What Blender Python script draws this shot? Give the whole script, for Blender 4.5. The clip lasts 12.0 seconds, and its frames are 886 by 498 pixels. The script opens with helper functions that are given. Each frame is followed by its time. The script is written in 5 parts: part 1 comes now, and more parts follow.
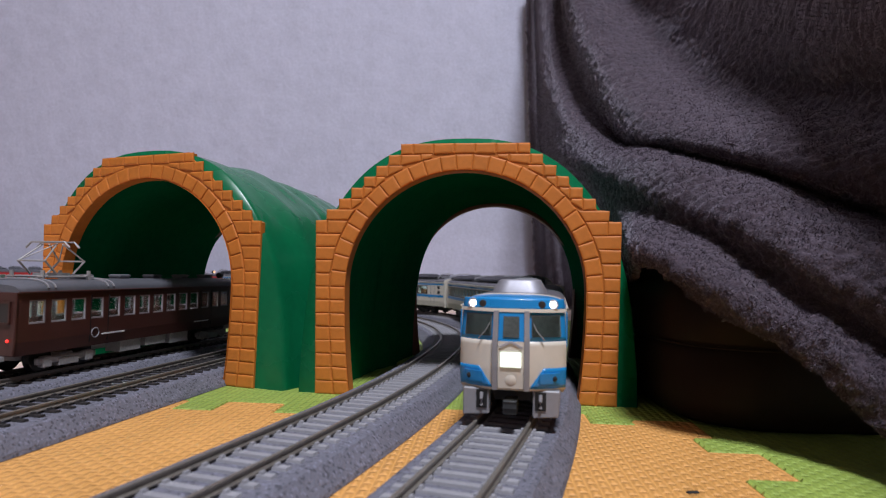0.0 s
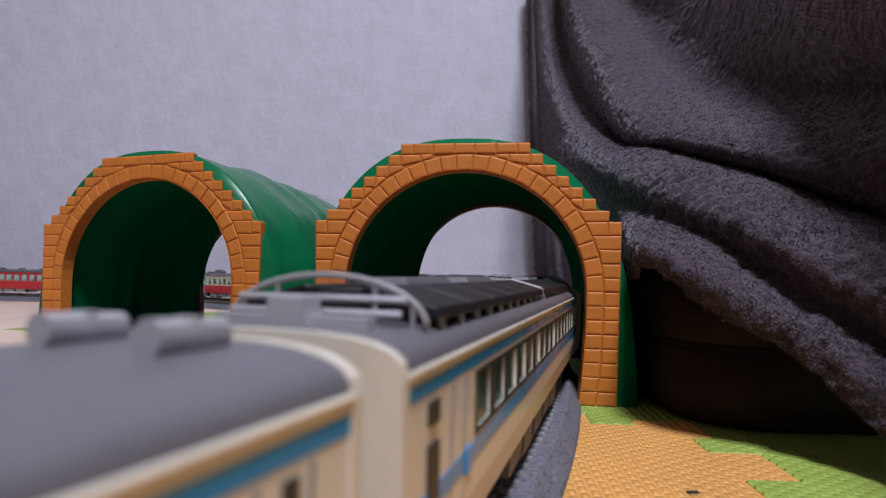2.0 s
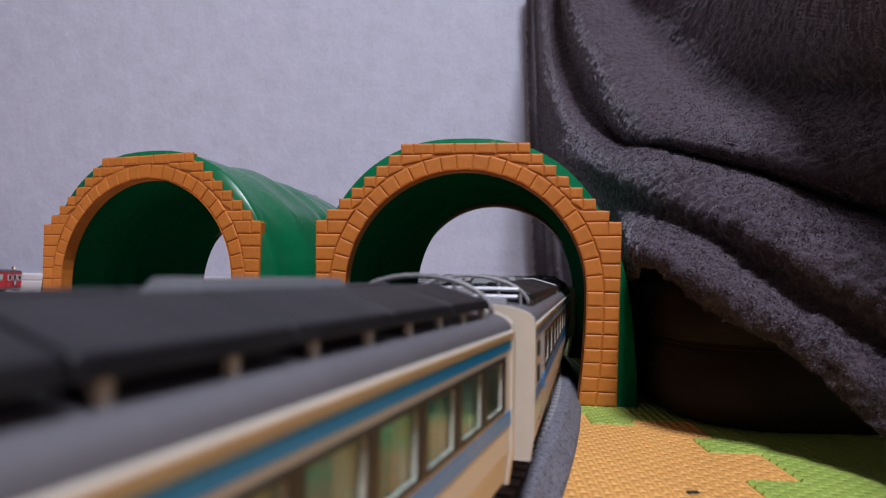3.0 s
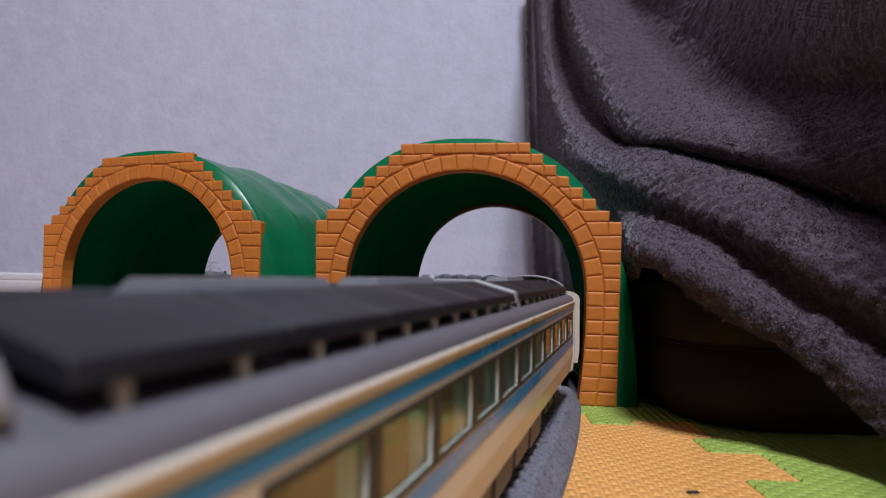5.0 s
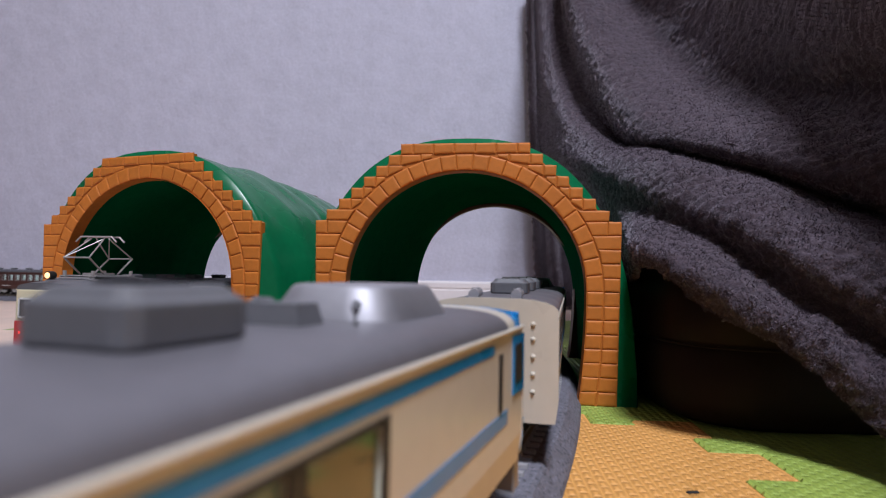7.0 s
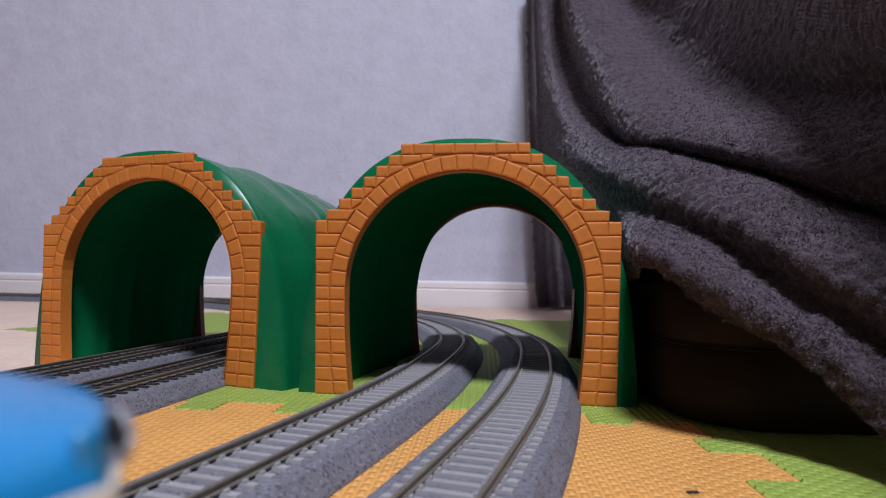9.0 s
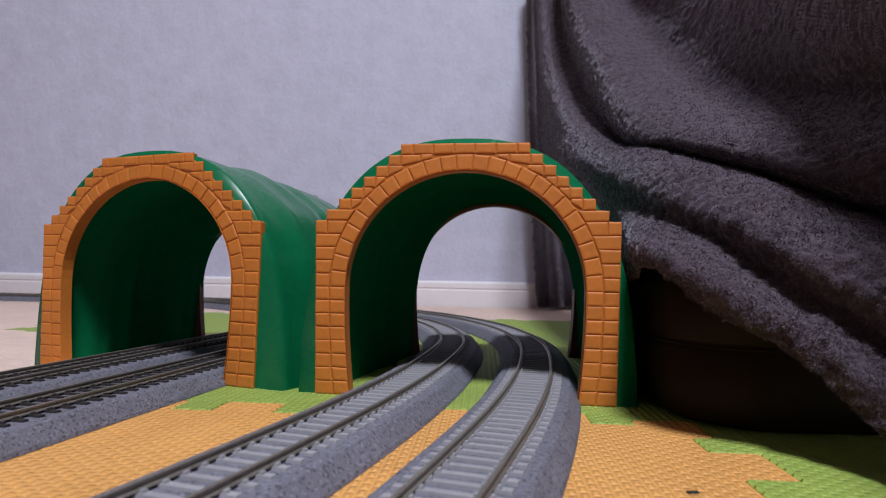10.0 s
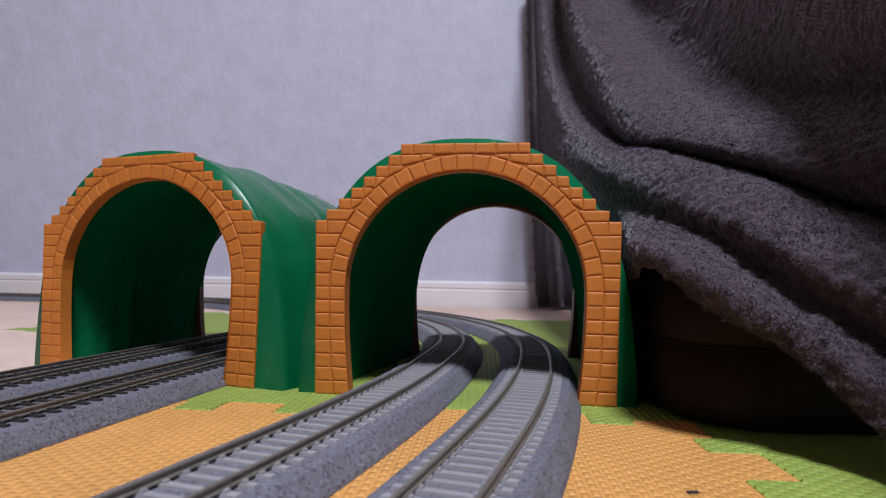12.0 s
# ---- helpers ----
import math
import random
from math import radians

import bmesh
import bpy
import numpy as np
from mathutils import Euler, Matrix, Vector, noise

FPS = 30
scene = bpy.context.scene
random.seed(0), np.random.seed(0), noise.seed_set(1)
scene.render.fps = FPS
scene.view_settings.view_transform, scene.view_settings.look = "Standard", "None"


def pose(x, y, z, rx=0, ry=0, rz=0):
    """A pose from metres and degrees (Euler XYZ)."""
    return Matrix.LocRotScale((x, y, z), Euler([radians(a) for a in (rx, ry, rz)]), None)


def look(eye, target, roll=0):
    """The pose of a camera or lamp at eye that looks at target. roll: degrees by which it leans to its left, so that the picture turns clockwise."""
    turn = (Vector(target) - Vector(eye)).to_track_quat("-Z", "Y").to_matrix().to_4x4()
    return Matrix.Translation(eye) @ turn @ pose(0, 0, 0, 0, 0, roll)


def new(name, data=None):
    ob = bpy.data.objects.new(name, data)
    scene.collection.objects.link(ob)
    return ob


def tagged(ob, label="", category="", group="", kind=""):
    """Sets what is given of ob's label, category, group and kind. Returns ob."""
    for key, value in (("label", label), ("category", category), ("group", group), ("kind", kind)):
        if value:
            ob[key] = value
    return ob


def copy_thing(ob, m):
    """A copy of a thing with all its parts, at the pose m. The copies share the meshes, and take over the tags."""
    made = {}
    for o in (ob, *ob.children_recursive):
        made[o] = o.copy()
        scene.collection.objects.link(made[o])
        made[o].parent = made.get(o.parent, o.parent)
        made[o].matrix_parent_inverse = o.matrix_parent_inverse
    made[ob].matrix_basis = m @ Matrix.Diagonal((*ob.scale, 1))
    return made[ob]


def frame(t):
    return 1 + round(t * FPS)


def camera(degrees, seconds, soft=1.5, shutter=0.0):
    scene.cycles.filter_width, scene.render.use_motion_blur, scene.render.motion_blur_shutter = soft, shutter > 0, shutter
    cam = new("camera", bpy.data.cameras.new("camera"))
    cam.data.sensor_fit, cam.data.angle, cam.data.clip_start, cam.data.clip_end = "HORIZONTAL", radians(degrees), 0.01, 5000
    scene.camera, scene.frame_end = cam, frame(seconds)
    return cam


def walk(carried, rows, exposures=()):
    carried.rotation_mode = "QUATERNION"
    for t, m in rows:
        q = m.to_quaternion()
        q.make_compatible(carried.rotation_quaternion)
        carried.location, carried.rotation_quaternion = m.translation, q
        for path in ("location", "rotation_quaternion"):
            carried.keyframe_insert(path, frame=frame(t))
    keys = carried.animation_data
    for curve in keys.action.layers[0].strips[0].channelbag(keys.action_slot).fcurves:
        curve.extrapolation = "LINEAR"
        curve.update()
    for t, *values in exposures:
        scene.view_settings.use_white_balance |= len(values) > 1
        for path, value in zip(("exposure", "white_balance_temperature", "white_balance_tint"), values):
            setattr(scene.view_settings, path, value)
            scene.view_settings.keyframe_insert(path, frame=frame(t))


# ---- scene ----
cam = camera(74.0, 12.0, soft=1.1)
cam.data.dof.use_dof = True
cam.data.dof.focus_distance = 0.31
cam.data.dof.aperture_fstop = 20.0
EYE = (0.0, 0.0, 0.0605)
VIEW = look(EYE, (0.0, 1.0, 0.0605 + 43.0 / 1040.0), roll=1.03)
walk(cam, [(0.0, VIEW), (12.0, VIEW)], exposures=[(0.0, 0.0), (12.0, 0.0)])

# ------------------------------------------------------------ light
world = bpy.data.worlds.new("room_air")
scene.world = world
world.use_nodes = True
world.node_tree.nodes["Background"].inputs["Color"].default_value = (0.75, 0.78, 1.0, 1)
world.node_tree.nodes["Background"].inputs["Strength"].default_value = 0.012


def ceiling_lamp(name, x, y, z, size, watts, colour):
    data = bpy.data.lights.new(name, "AREA")
    data.shape, data.size, data.energy, data.color = "DISK", size, watts, colour
    ob = new(name, data)
    ob.matrix_basis = pose(x, y, z)
    return ob


ceiling_lamp("ceiling_lamp_light", 0.15, -0.80, 2.25, 0.45, 83.0, (0.84, 0.885, 1.0))

# ------------------------------------------------------------ materials


def mat(name, colour, rough=0.5, metal=0.0, vary=0.12, scale=60.0, bump=0.0, bump_scale=400.0, spec=0.5, coat=0.0):
    """A painted or moulded surface: slow and fine variation of colour and gloss, and fine relief."""
    m = bpy.data.materials.new(name)
    m.use_nodes = True
    nt = m.node_tree
    n, l = nt.nodes, nt.links
    b = n["Principled BSDF"]
    b.inputs["Roughness"].default_value = rough
    b.inputs["Metallic"].default_value = metal
    b.inputs["Specular IOR Level"].default_value = spec
    b.inputs["Coat Weight"].default_value = coat
    tc = n.new("ShaderNodeTexCoord")
    a = n.new("ShaderNodeTexNoise")
    a.inputs["Scale"].default_value, a.inputs["Detail"].default_value = scale, 6.0
    f = n.new("ShaderNodeTexNoise")
    f.inputs["Scale"].default_value, f.inputs["Detail"].default_value = scale * 9.0, 3.0
    l.new(tc.outputs["Object"], a.inputs["Vector"])
    l.new(tc.outputs["Object"], f.inputs["Vector"])
    mix = n.new("ShaderNodeMath")
    mix.operation = "ADD"
    l.new(a.outputs["Fac"], mix.inputs[0])
    l.new(f.outputs["Fac"], mix.inputs[1])
    ramp = n.new("ShaderNodeMapRange")
    ramp.inputs["From Min"].default_value, ramp.inputs["From Max"].default_value = 0.65, 1.35
    ramp.inputs["To Min"].default_value, ramp.inputs["To Max"].default_value = 1.0 - vary, 1.0 + vary
    l.new(mix.outputs[0], ramp.inputs["Value"])
    info = n.new("ShaderNodeObjectInfo")
    rnd = n.new("ShaderNodeMapRange")
    rnd.inputs["To Min"].default_value, rnd.inputs["To Max"].default_value = 1.0 - vary * 0.5, 1.0 + vary * 0.5
    l.new(info.outputs["Random"], rnd.inputs["Value"])
    mul = n.new("ShaderNodeMath")
    mul.operation = "MULTIPLY"
    l.new(ramp.outputs[0], mul.inputs[0])
    l.new(rnd.outputs[0], mul.inputs[1])
    vm = n.new("ShaderNodeVectorMath")
    vm.operation = "SCALE"
    vm.inputs[0].default_value = colour
    l.new(mul.outputs[0], vm.inputs["Scale"])
    l.new(vm.outputs[0], b.inputs["Base Color"])
    rr = n.new("ShaderNodeMapRange")
    rr.inputs["From Min"].default_value, rr.inputs["From Max"].default_value = 0.3, 0.7
    rr.inputs["To Min"].default_value, rr.inputs["To Max"].default_value = max(0.03, rough - 0.07), min(1.0, rough + 0.09)
    l.new(a.outputs["Fac"], rr.inputs["Value"])
    l.new(rr.outputs[0], b.inputs["Roughness"])
    if bump:
        t = n.new("ShaderNodeTexNoise")
        t.inputs["Scale"].default_value, t.inputs["Detail"].default_value = bump_scale, 4.0
        l.new(tc.outputs["Object"], t.inputs["Vector"])
        bp = n.new("ShaderNodeBump")
        bp.inputs["Strength"].default_value, bp.inputs["Distance"].default_value = bump, 0.0006
        l.new(t.outputs["Fac"], bp.inputs["Height"])
        l.new(bp.outputs[0], b.inputs["Normal"])
    return m


def glow(name, colour, strength):
    m = bpy.data.materials.new(name)
    m.use_nodes = True
    b = m.node_tree.nodes["Principled BSDF"]
    b.inputs["Base Color"].default_value = (*colour, 1)
    b.inputs["Emission Color"].default_value = (*colour, 1)
    b.inputs["Emission Strength"].default_value = strength
    return m


def glass(name, tint, rough=0.08):
    m = bpy.data.materials.new(name)
    m.use_nodes = True
    nt = m.node_tree
    b = nt.nodes["Principled BSDF"]
    b.inputs["Base Color"].default_value = (*tint, 1)
    b.inputs["Roughness"].default_value = rough
    b.inputs["Transmission Weight"].default_value = 1.0
    b.inputs["IOR"].default_value = 1.45
    return m


def ballast(name, colour, dark):
    """Moulded roadbed: grey, with speckles of dark and pale grains."""
    m = mat(name, colour, rough=0.85, vary=0.12, scale=70, bump=0.9, bump_scale=900)
    nt = m.node_tree
    n, l = nt.nodes, nt.links
    b = n["Principled BSDF"]
    src = b.inputs["Base Color"].links[0].from_socket
    tc = n.new("ShaderNodeTexCoord")
    v = n.new("ShaderNodeTexVoronoi")
    v.inputs["Scale"].default_value = 1150
    l.new(tc.outputs["Object"], v.inputs["Vector"])
    sep = n.new("ShaderNodeSeparateColor")
    l.new(v.outputs["Color"], sep.inputs[0])
    c = n.new("ShaderNodeValToRGB")
    c.color_ramp.interpolation = "CONSTANT"
    e = c.color_ramp.elements
    e[0].position, e[0].color = 0.0, (dark, dark, dark, 1)
    e[1].position, e[1].color = 0.16, (1, 1, 1, 1)
    x = e.new(0.88)
    x.color = (1.35, 1.35, 1.4, 1)
    l.new(sep.outputs[0], c.inputs[0])
    mx = n.new("ShaderNodeMix")
    mx.data_type, mx.blend_type = "RGBA", "MULTIPLY"
    mx.inputs["Factor"].default_value = 1.0
    l.new(src, mx.inputs["A"])
    l.new(c.outputs[0], mx.inputs["B"])
    l.new(mx.outputs["Result"], b.inputs["Base Color"])
    return m


def weave(name, colour):
    """Foam play mat with a pressed basket weave: staggered oblong pads about 4 mm long."""
    m = mat(name, colour, rough=0.62, vary=0.10, scale=25, bump=0.15, bump_scale=1500)
    nt = m.node_tree
    n, l = nt.nodes, nt.links
    b = n["Principled BSDF"]
    tc = n.new("ShaderNodeTexCoord")
    br = n.new("ShaderNodeTexBrick")
    br.offset, br.squash = 0.5, 1.0
    br.inputs["Scale"].default_value = 1.0
    br.inputs["Brick Width"].default_value = 0.0050
    br.inputs["Row Height"].default_value = 0.0034
    br.inputs["Mortar Size"].default_value = 0.0015
    br.inputs["Mortar Smooth"].default_value = 1.0
    br.inputs["Color1"].default_value = br.inputs["Color2"].default_value = (1, 1, 1, 1)
    br.inputs["Mortar"].default_value = (0, 0, 0, 1)
    mp = n.new("ShaderNodeMapping")
    mp.inputs["Rotation"].default_value = (0, 0, radians(90))
    l.new(tc.outputs["Object"], mp.inputs["Vector"])
    l.new(mp.outputs[0], br.inputs["Vector"])
    old = b.inputs["Normal"].links[0].from_node
    bp = n.new("ShaderNodeBump")
    bp.inputs["Strength"].default_value, bp.inputs["Distance"].default_value = 0.85, 0.0012
    l.new(br.outputs["Color"], bp.inputs["Height"])
    l.new(old.outputs[0], bp.inputs["Normal"])
    l.new(bp.outputs[0], b.inputs["Normal"])
    return m


def wallpaper(name):
    m = mat(name, (0.57, 0.56, 0.685), rough=0.8, vary=0.10, scale=22, bump=0.0)
    nt = m.node_tree
    n, l = nt.nodes, nt.links
    b = n["Principled BSDF"]
    tc = n.new("ShaderNodeTexCoord")
    t = n.new("ShaderNodeTexNoise")
    t.inputs["Scale"].default_value, t.inputs["Detail"].default_value, t.inputs["Roughness"].default_value = 42, 8, 0.55
    mp = n.new("ShaderNodeMapping")
    mp.inputs["Scale"].default_value = (1.0, 1.0, 0.85)
    l.new(tc.outputs["Object"], mp.inputs["Vector"])
    l.new(mp.outputs[0], t.inputs["Vector"])
    bp = n.new("ShaderNodeBump")
    bp.inputs["Strength"].default_value, bp.inputs["Distance"].default_value = 0.5, 0.005
    l.new(t.outputs["Fac"], bp.inputs["Height"])
    l.new(bp.outputs[0], b.inputs["Normal"])
    return m


M_WALL = wallpaper("wallpaper")
M_WALL2 = mat("plain_wall_paint", (0.26, 0.25, 0.28), rough=0.85, vary=0.05, scale=6)
M_BASE = mat("baseboard_white", (0.85, 0.80, 0.82), rough=0.4, vary=0.04, scale=12)
M_CEIL = mat("ceiling_white", (0.55, 0.55, 0.57), rough=0.9, vary=0.03, scale=5)
M_BOARD = mat("floorboard", (0.42, 0.27, 0.16), rough=0.45, vary=0.25, scale=8)
M_ORANGE = weave("foam_orange", (0.80, 0.385, 0.105))
M_GREEN = weave("foam_green", (0.31, 0.41, 0.075))
M_BEIGE = weave("foam_beige", (0.80, 0.60, 0.50))
M_BRICK = mat("brick_plastic", (0.56, 0.172, 0.022), rough=0.60, vary=0.10, scale=45, bump=0.12, bump_scale=500)
M_JOINT = mat("brick_joint", (0.50, 0.150, 0.020), rough=0.5, vary=0.10, scale=60)
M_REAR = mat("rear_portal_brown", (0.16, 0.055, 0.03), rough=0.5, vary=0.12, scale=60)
M_HILL = mat("hill_green_plastic", (0.003, 0.125, 0.048), rough=0.24, vary=0.12, scale=25, bump=0.10, bump_scale=120, spec=0.30)
M_LINING = mat("hill_lining", (0.004, 0.130, 0.050), rough=0.65, vary=0.12, scale=25, bump=0.10, bump_scale=120, spec=0.0)
M_BIN = mat("bin_brown_plastic", (0.016, 0.009, 0.007), rough=0.55, vary=0.15, scale=18, spec=0.12)
M_BED = ballast("ballast_grey", (0.150, 0.146, 0.180), 0.55)
M_CONC = mat("concrete_sleeper", (0.29, 0.28, 0.30), rough=0.8, vary=0.12, scale=120, bump=0.2)
M_WOOD = mat("dark_sleeper", (0.022, 0.018, 0.018), rough=0.6, vary=0.2, scale=200)
M_RAIL = mat("rail_steel", (0.25, 0.22, 0.19), rough=0.42, metal=0.55, vary=0.15, scale=80)
M_CREAM = mat("cream_paint", (0.64, 0.58, 0.50), rough=0.33, vary=0.04, scale=30, coat=0.15)
M_BLUE = mat("blue_paint", (0.014, 0.225, 0.54), rough=0.30, vary=0.06, scale=30, coat=0.15)
M_ROOF = mat("roof_grey", (0.125, 0.118, 0.135), rough=0.42, vary=0.08, scale=40, bump=0.05)
M_VENT = mat("vent_grey", (0.125, 0.125, 0.14), rough=0.45, vary=0.08, scale=60)
M_SILVER = mat("silver_metal", (0.50, 0.49, 0.53), rough=0.46, metal=0.6, vary=0.06, scale=60)
M_SCREEN = mat("windscreen_dark", (0.085, 0.095, 0.090), rough=0.16, vary=0.30, scale=90)
M_COWL = mat("cowl_silver", (0.38, 0.37, 0.41), rough=0.58, metal=0.75, vary=0.06, scale=60)
M_BLACKR = mat("radiator_black", (0.009, 0.0085, 0.011), spec=0.35, rough=0.48, vary=0.25, scale=60, bump=0.1)
M_UNDER = mat("underframe_grey", (0.16, 0.15, 0.16), rough=0.6, vary=0.2, scale=90, bump=0.2)
M_DARK = mat("running_gear_black", (0.010, 0.010, 0.011), rough=0.5, vary=0.3, scale=90)
M_GREYTRIM = mat("grey_trim", (0.26, 0.25, 0.265), rough=0.4, vary=0.06)
M_SEAT = mat("seat_moquette", (0.34, 0.19, 0.10), rough=0.8, vary=0.2, scale=120)
M_TEALSEAT = mat("teal_seat", (0.05, 0.42, 0.45), rough=0.8, vary=0.2, scale=120)
M_INNER = mat("interior_pale_green", (0.42, 0.52, 0.46), rough=0.6, vary=0.08)
M_FRAME = mat("window_frame_black", (0.025, 0.022, 0.022), rough=0.45, vary=0.1)
M_PANE = glass("window_glass", (0.80, 0.95, 0.93))
M_BROWN = mat("brown_paint", (0.060, 0.020, 0.016), rough=0.36, vary=0.10, scale=50)
M_RED = mat("red_paint", (0.50, 0.030, 0.035), rough=0.35, vary=0.08, scale=50)
M_TCREAM = mat("tram_cream_paint", (0.66, 0.60, 0.42), rough=0.4, vary=0.06, scale=50)
M_TROOF = mat("railcar_roof_grey", (0.10, 0.10, 0.115), rough=0.5, vary=0.12, scale=50)
M_BOGIE = mat("bogie_pale_grey", (0.30, 0.29, 0.29), rough=0.55, vary=0.25, scale=120)
M_PANTO = mat("pantograph_metal", (0.42, 0.40, 0.40), rough=0.4, metal=0.4, vary=0.15)
M_WHITE = mat("white_plate", (0.8, 0.8, 0.8), rough=0.4, vary=0.03)
M_LAMP = glow("headlight_glow", (1.0, 0.93, 0.90), 2.2)
M_SIGN = glow("lit_sign", (0.86, 1.0, 0.86), 0.95)
M_AMBER = glow("amber_lamp", (1.0, 0.55, 0.25), 2.0)
M_TAIL = glow("tail_lamp", (1.0, 0.04, 0.03), 1.2)
M_SALOON = glow("saloon_light", (0.85, 0.95, 1.0), 14.0)
M_COACHLIGHT = glow("coach_light", (1.0, 0.86, 0.70), 1.6)
M_BLACK = mat("black_fleck", (0.01, 0.01, 0.01), rough=0.7)

# ------------------------------------------------------------ mesh helpers


def link(name, bm, material, parent=None, label="", smooth=False, bevel=0.0, segments=2):
    if bevel:
        edges = [e for e in bm.edges if len(e.link_faces) == 2 and e.calc_face_angle(0) > 0.5]
        bmesh.ops.bevel(bm, geom=edges, offset=bevel, segments=segments, affect="EDGES", profile=0.6, clamp_overlap=True)
    me = bpy.data.meshes.new(name)
    bm.to_mesh(me)
    bm.free()
    me.materials.append(material)
    if smooth:
        for p in me.polygons:
            p.use_smooth = True
    ob = new(name, me)
    ob.parent = parent
    if label:
        ob["label"] = label
    return ob


part = link


def empty(name, label, category, group="", m=None):
    ob = new(name)
    ob.empty_display_size = 0.01
    if m is not None:
        ob.matrix_basis = m
    return tagged(ob, label, category, group)


def box(bm, x0, x1, y0, y1, z0, z1, m=None, taper=0.0):
    """Adds a box; taper draws its top in on all four sides."""
    vs = []
    for z, k in ((z0, 0.0), (z1, taper)):
        for x, y in ((x0 + k, y0 + k), (x1 - k, y0 + k), (x1 - k, y1 - k), (x0 + k, y1 - k)):
            v = Vector((x, y, z))
            vs.append(bm.verts.new(m @ v if m else v))
    for f in ((3, 2, 1, 0), (4, 5, 6, 7), (0, 1, 5, 4), (1, 2, 6, 5), (2, 3, 7, 6), (3, 0, 4, 7)):
        bm.faces.new([vs[i] for i in f])
    return bm


def tube(bm, pts, r, sides=8, closed=False):
    """Adds a round bar along points."""
    pts = [Vector(p) for p in pts]
    rings = []
    for i, p in enumerate(pts):
        a = pts[i - 1] if (i or closed) else p
        b = pts[(i + 1) % len(pts)] if (i + 1 < len(pts) or closed) else p
        d = (b - a).normalized()
        u = d.cross(Vector((0, 0, 1)))
        if u.length < 0.1:
            u = d.cross(Vector((1, 0, 0)))
        u.normalize()
        w = d.cross(u)
        rings.append([bm.verts.new(p + r * (math.cos(2 * math.pi * k / sides) * u + math.sin(2 * math.pi * k / sides) * w)) for k in range(sides)])
    n = len(rings)
    for i in range(n if closed else n - 1):
        a, b = rings[i], rings[(i + 1) % n]
        for k in range(sides):
            bm.faces.new((a[k], a[(k + 1) % sides], b[(k + 1) % sides], b[k]))
    if not closed:
        bm.faces.new(rings[0][::-1])
        bm.faces.new(rings[-1])
    return bm


def prism(bm, outline, a, b, axis="y"):
    """Adds a solid with that outline, from a to b along the axis. Outline in (x, z) for y, (y, z) for x, (x, y) for z."""
    def at(p, t):
        return {"x": (t, p[0], p[1]), "y": (p[0], t, p[1]), "z": (p[0], p[1], t)}[axis]
    f = [bm.verts.new(at(p, a)) for p in outline]
    g = [bm.verts.new(at(p, b)) for p in outline]
    bm.faces.new(f)
    bm.faces.new(g[::-1])
    for i in range(len(f)):
        j = (i + 1) % len(f)
        bm.faces.new((f[j], f[i], g[i], g[j]))
    bmesh.ops.recalc_face_normals(bm, faces=bm.faces[:])
    return bm


def sheet(bm, rows, closed=False):
    """Adds a skin over rows of points."""
    vs = [[bm.verts.new(p) for p in r] for r in rows]
    for a, b in zip(vs[:-1], vs[1:]):
        k = len(a)
        for i in range(k if closed else k - 1):
            j = (i + 1) % k
            bm.faces.new((a[i], a[j], b[j], b[i]))
    return vs


def dome(bm, c, r, axis="x", flat=0.5, sides=14):
    """Adds a shallow round lens or button that bulges along the axis."""
    rows = []
    for k in range(4):
        t = k / 3 * math.pi / 2
        rr, h = r * math.cos(t), r * flat * math.sin(t)
        ring = []
        for i in range(sides):
            a = 2 * math.pi * i / sides
            u, v = rr * math.cos(a), rr * math.sin(a)
            ring.append(Vector(c) + Vector({"x": (h, u, v), "y": (u, h, v), "-y": (u, -h, v), "z": (u, v, h), "-x": (-h, u, v)}[axis]))
        rows.append(ring)
    sheet(bm, rows, closed=True)
    bmesh.ops.remove_doubles(bm, verts=bm.verts[:], dist=1e-6)
    return bm


# ------------------------------------------------------------ room
bm = bmesh.new()
box(bm, -3.2, 2.4, -3.2, 1.42, -0.06, -0.0105)
tagged(link("floor", bm, M_BOARD), "wooden room floor under the foam play mats", "floor", kind="structure")
WY = 1.10
WTURN = pose(0, WY, 0, 0, 0, -5.0)
bm = bmesh.new()
box(bm, -3.4, 2.6, 0.0, 0.12, -0.06, 2.45)
w = tagged(link("wall_north", bm, M_WALL), "lavender grey textured wallpaper wall", "wall", kind="structure")
w.matrix_basis = WTURN
bm = bmesh.new()
prism(bm, [(0.0, -0.0104), (-0.009, -0.0104), (-0.009, 0.029), (-0.0075, 0.0305), (-0.0075, 0.0325), (-0.009, 0.034), (-0.009, 0.0425), (-0.006, 0.0455), (0.0, 0.0465)], -3.3, 2.5, "x")
w = tagged(link("baseboard", bm, M_BASE), "white grooved baseboard along the wallpapered wall", "baseboard", kind="structure")
w.matrix_basis = WTURN
for nm, b in (("wall_south", (-3.4, 2.6, -3.3, -3.2)), ("wall_west", (-3.3, -3.2, -3.2, 1.4)), ("wall_east", (2.4, 2.5, -3.2, 1.4))):
    bm = bmesh.new()
    box(bm, *b, -0.06, 2.45)
    tagged(link(nm, bm, M_WALL2), "plain grey painted wall of the room", "wall", kind="structure")
bm = bmesh.new()
box(bm, -3.4, 2.6, -3.4, 1.5, 2.45, 2.55)
tagged(link("ceiling", bm, M_CEIL), "white flat ceiling of the room", "ceiling", kind="structure")

# foam mats: square tiles with interlocking dovetail edges
TS, TURN0 = 0.27, pose(0.106, 0.250, 0.0, 0, 0, -4.0)


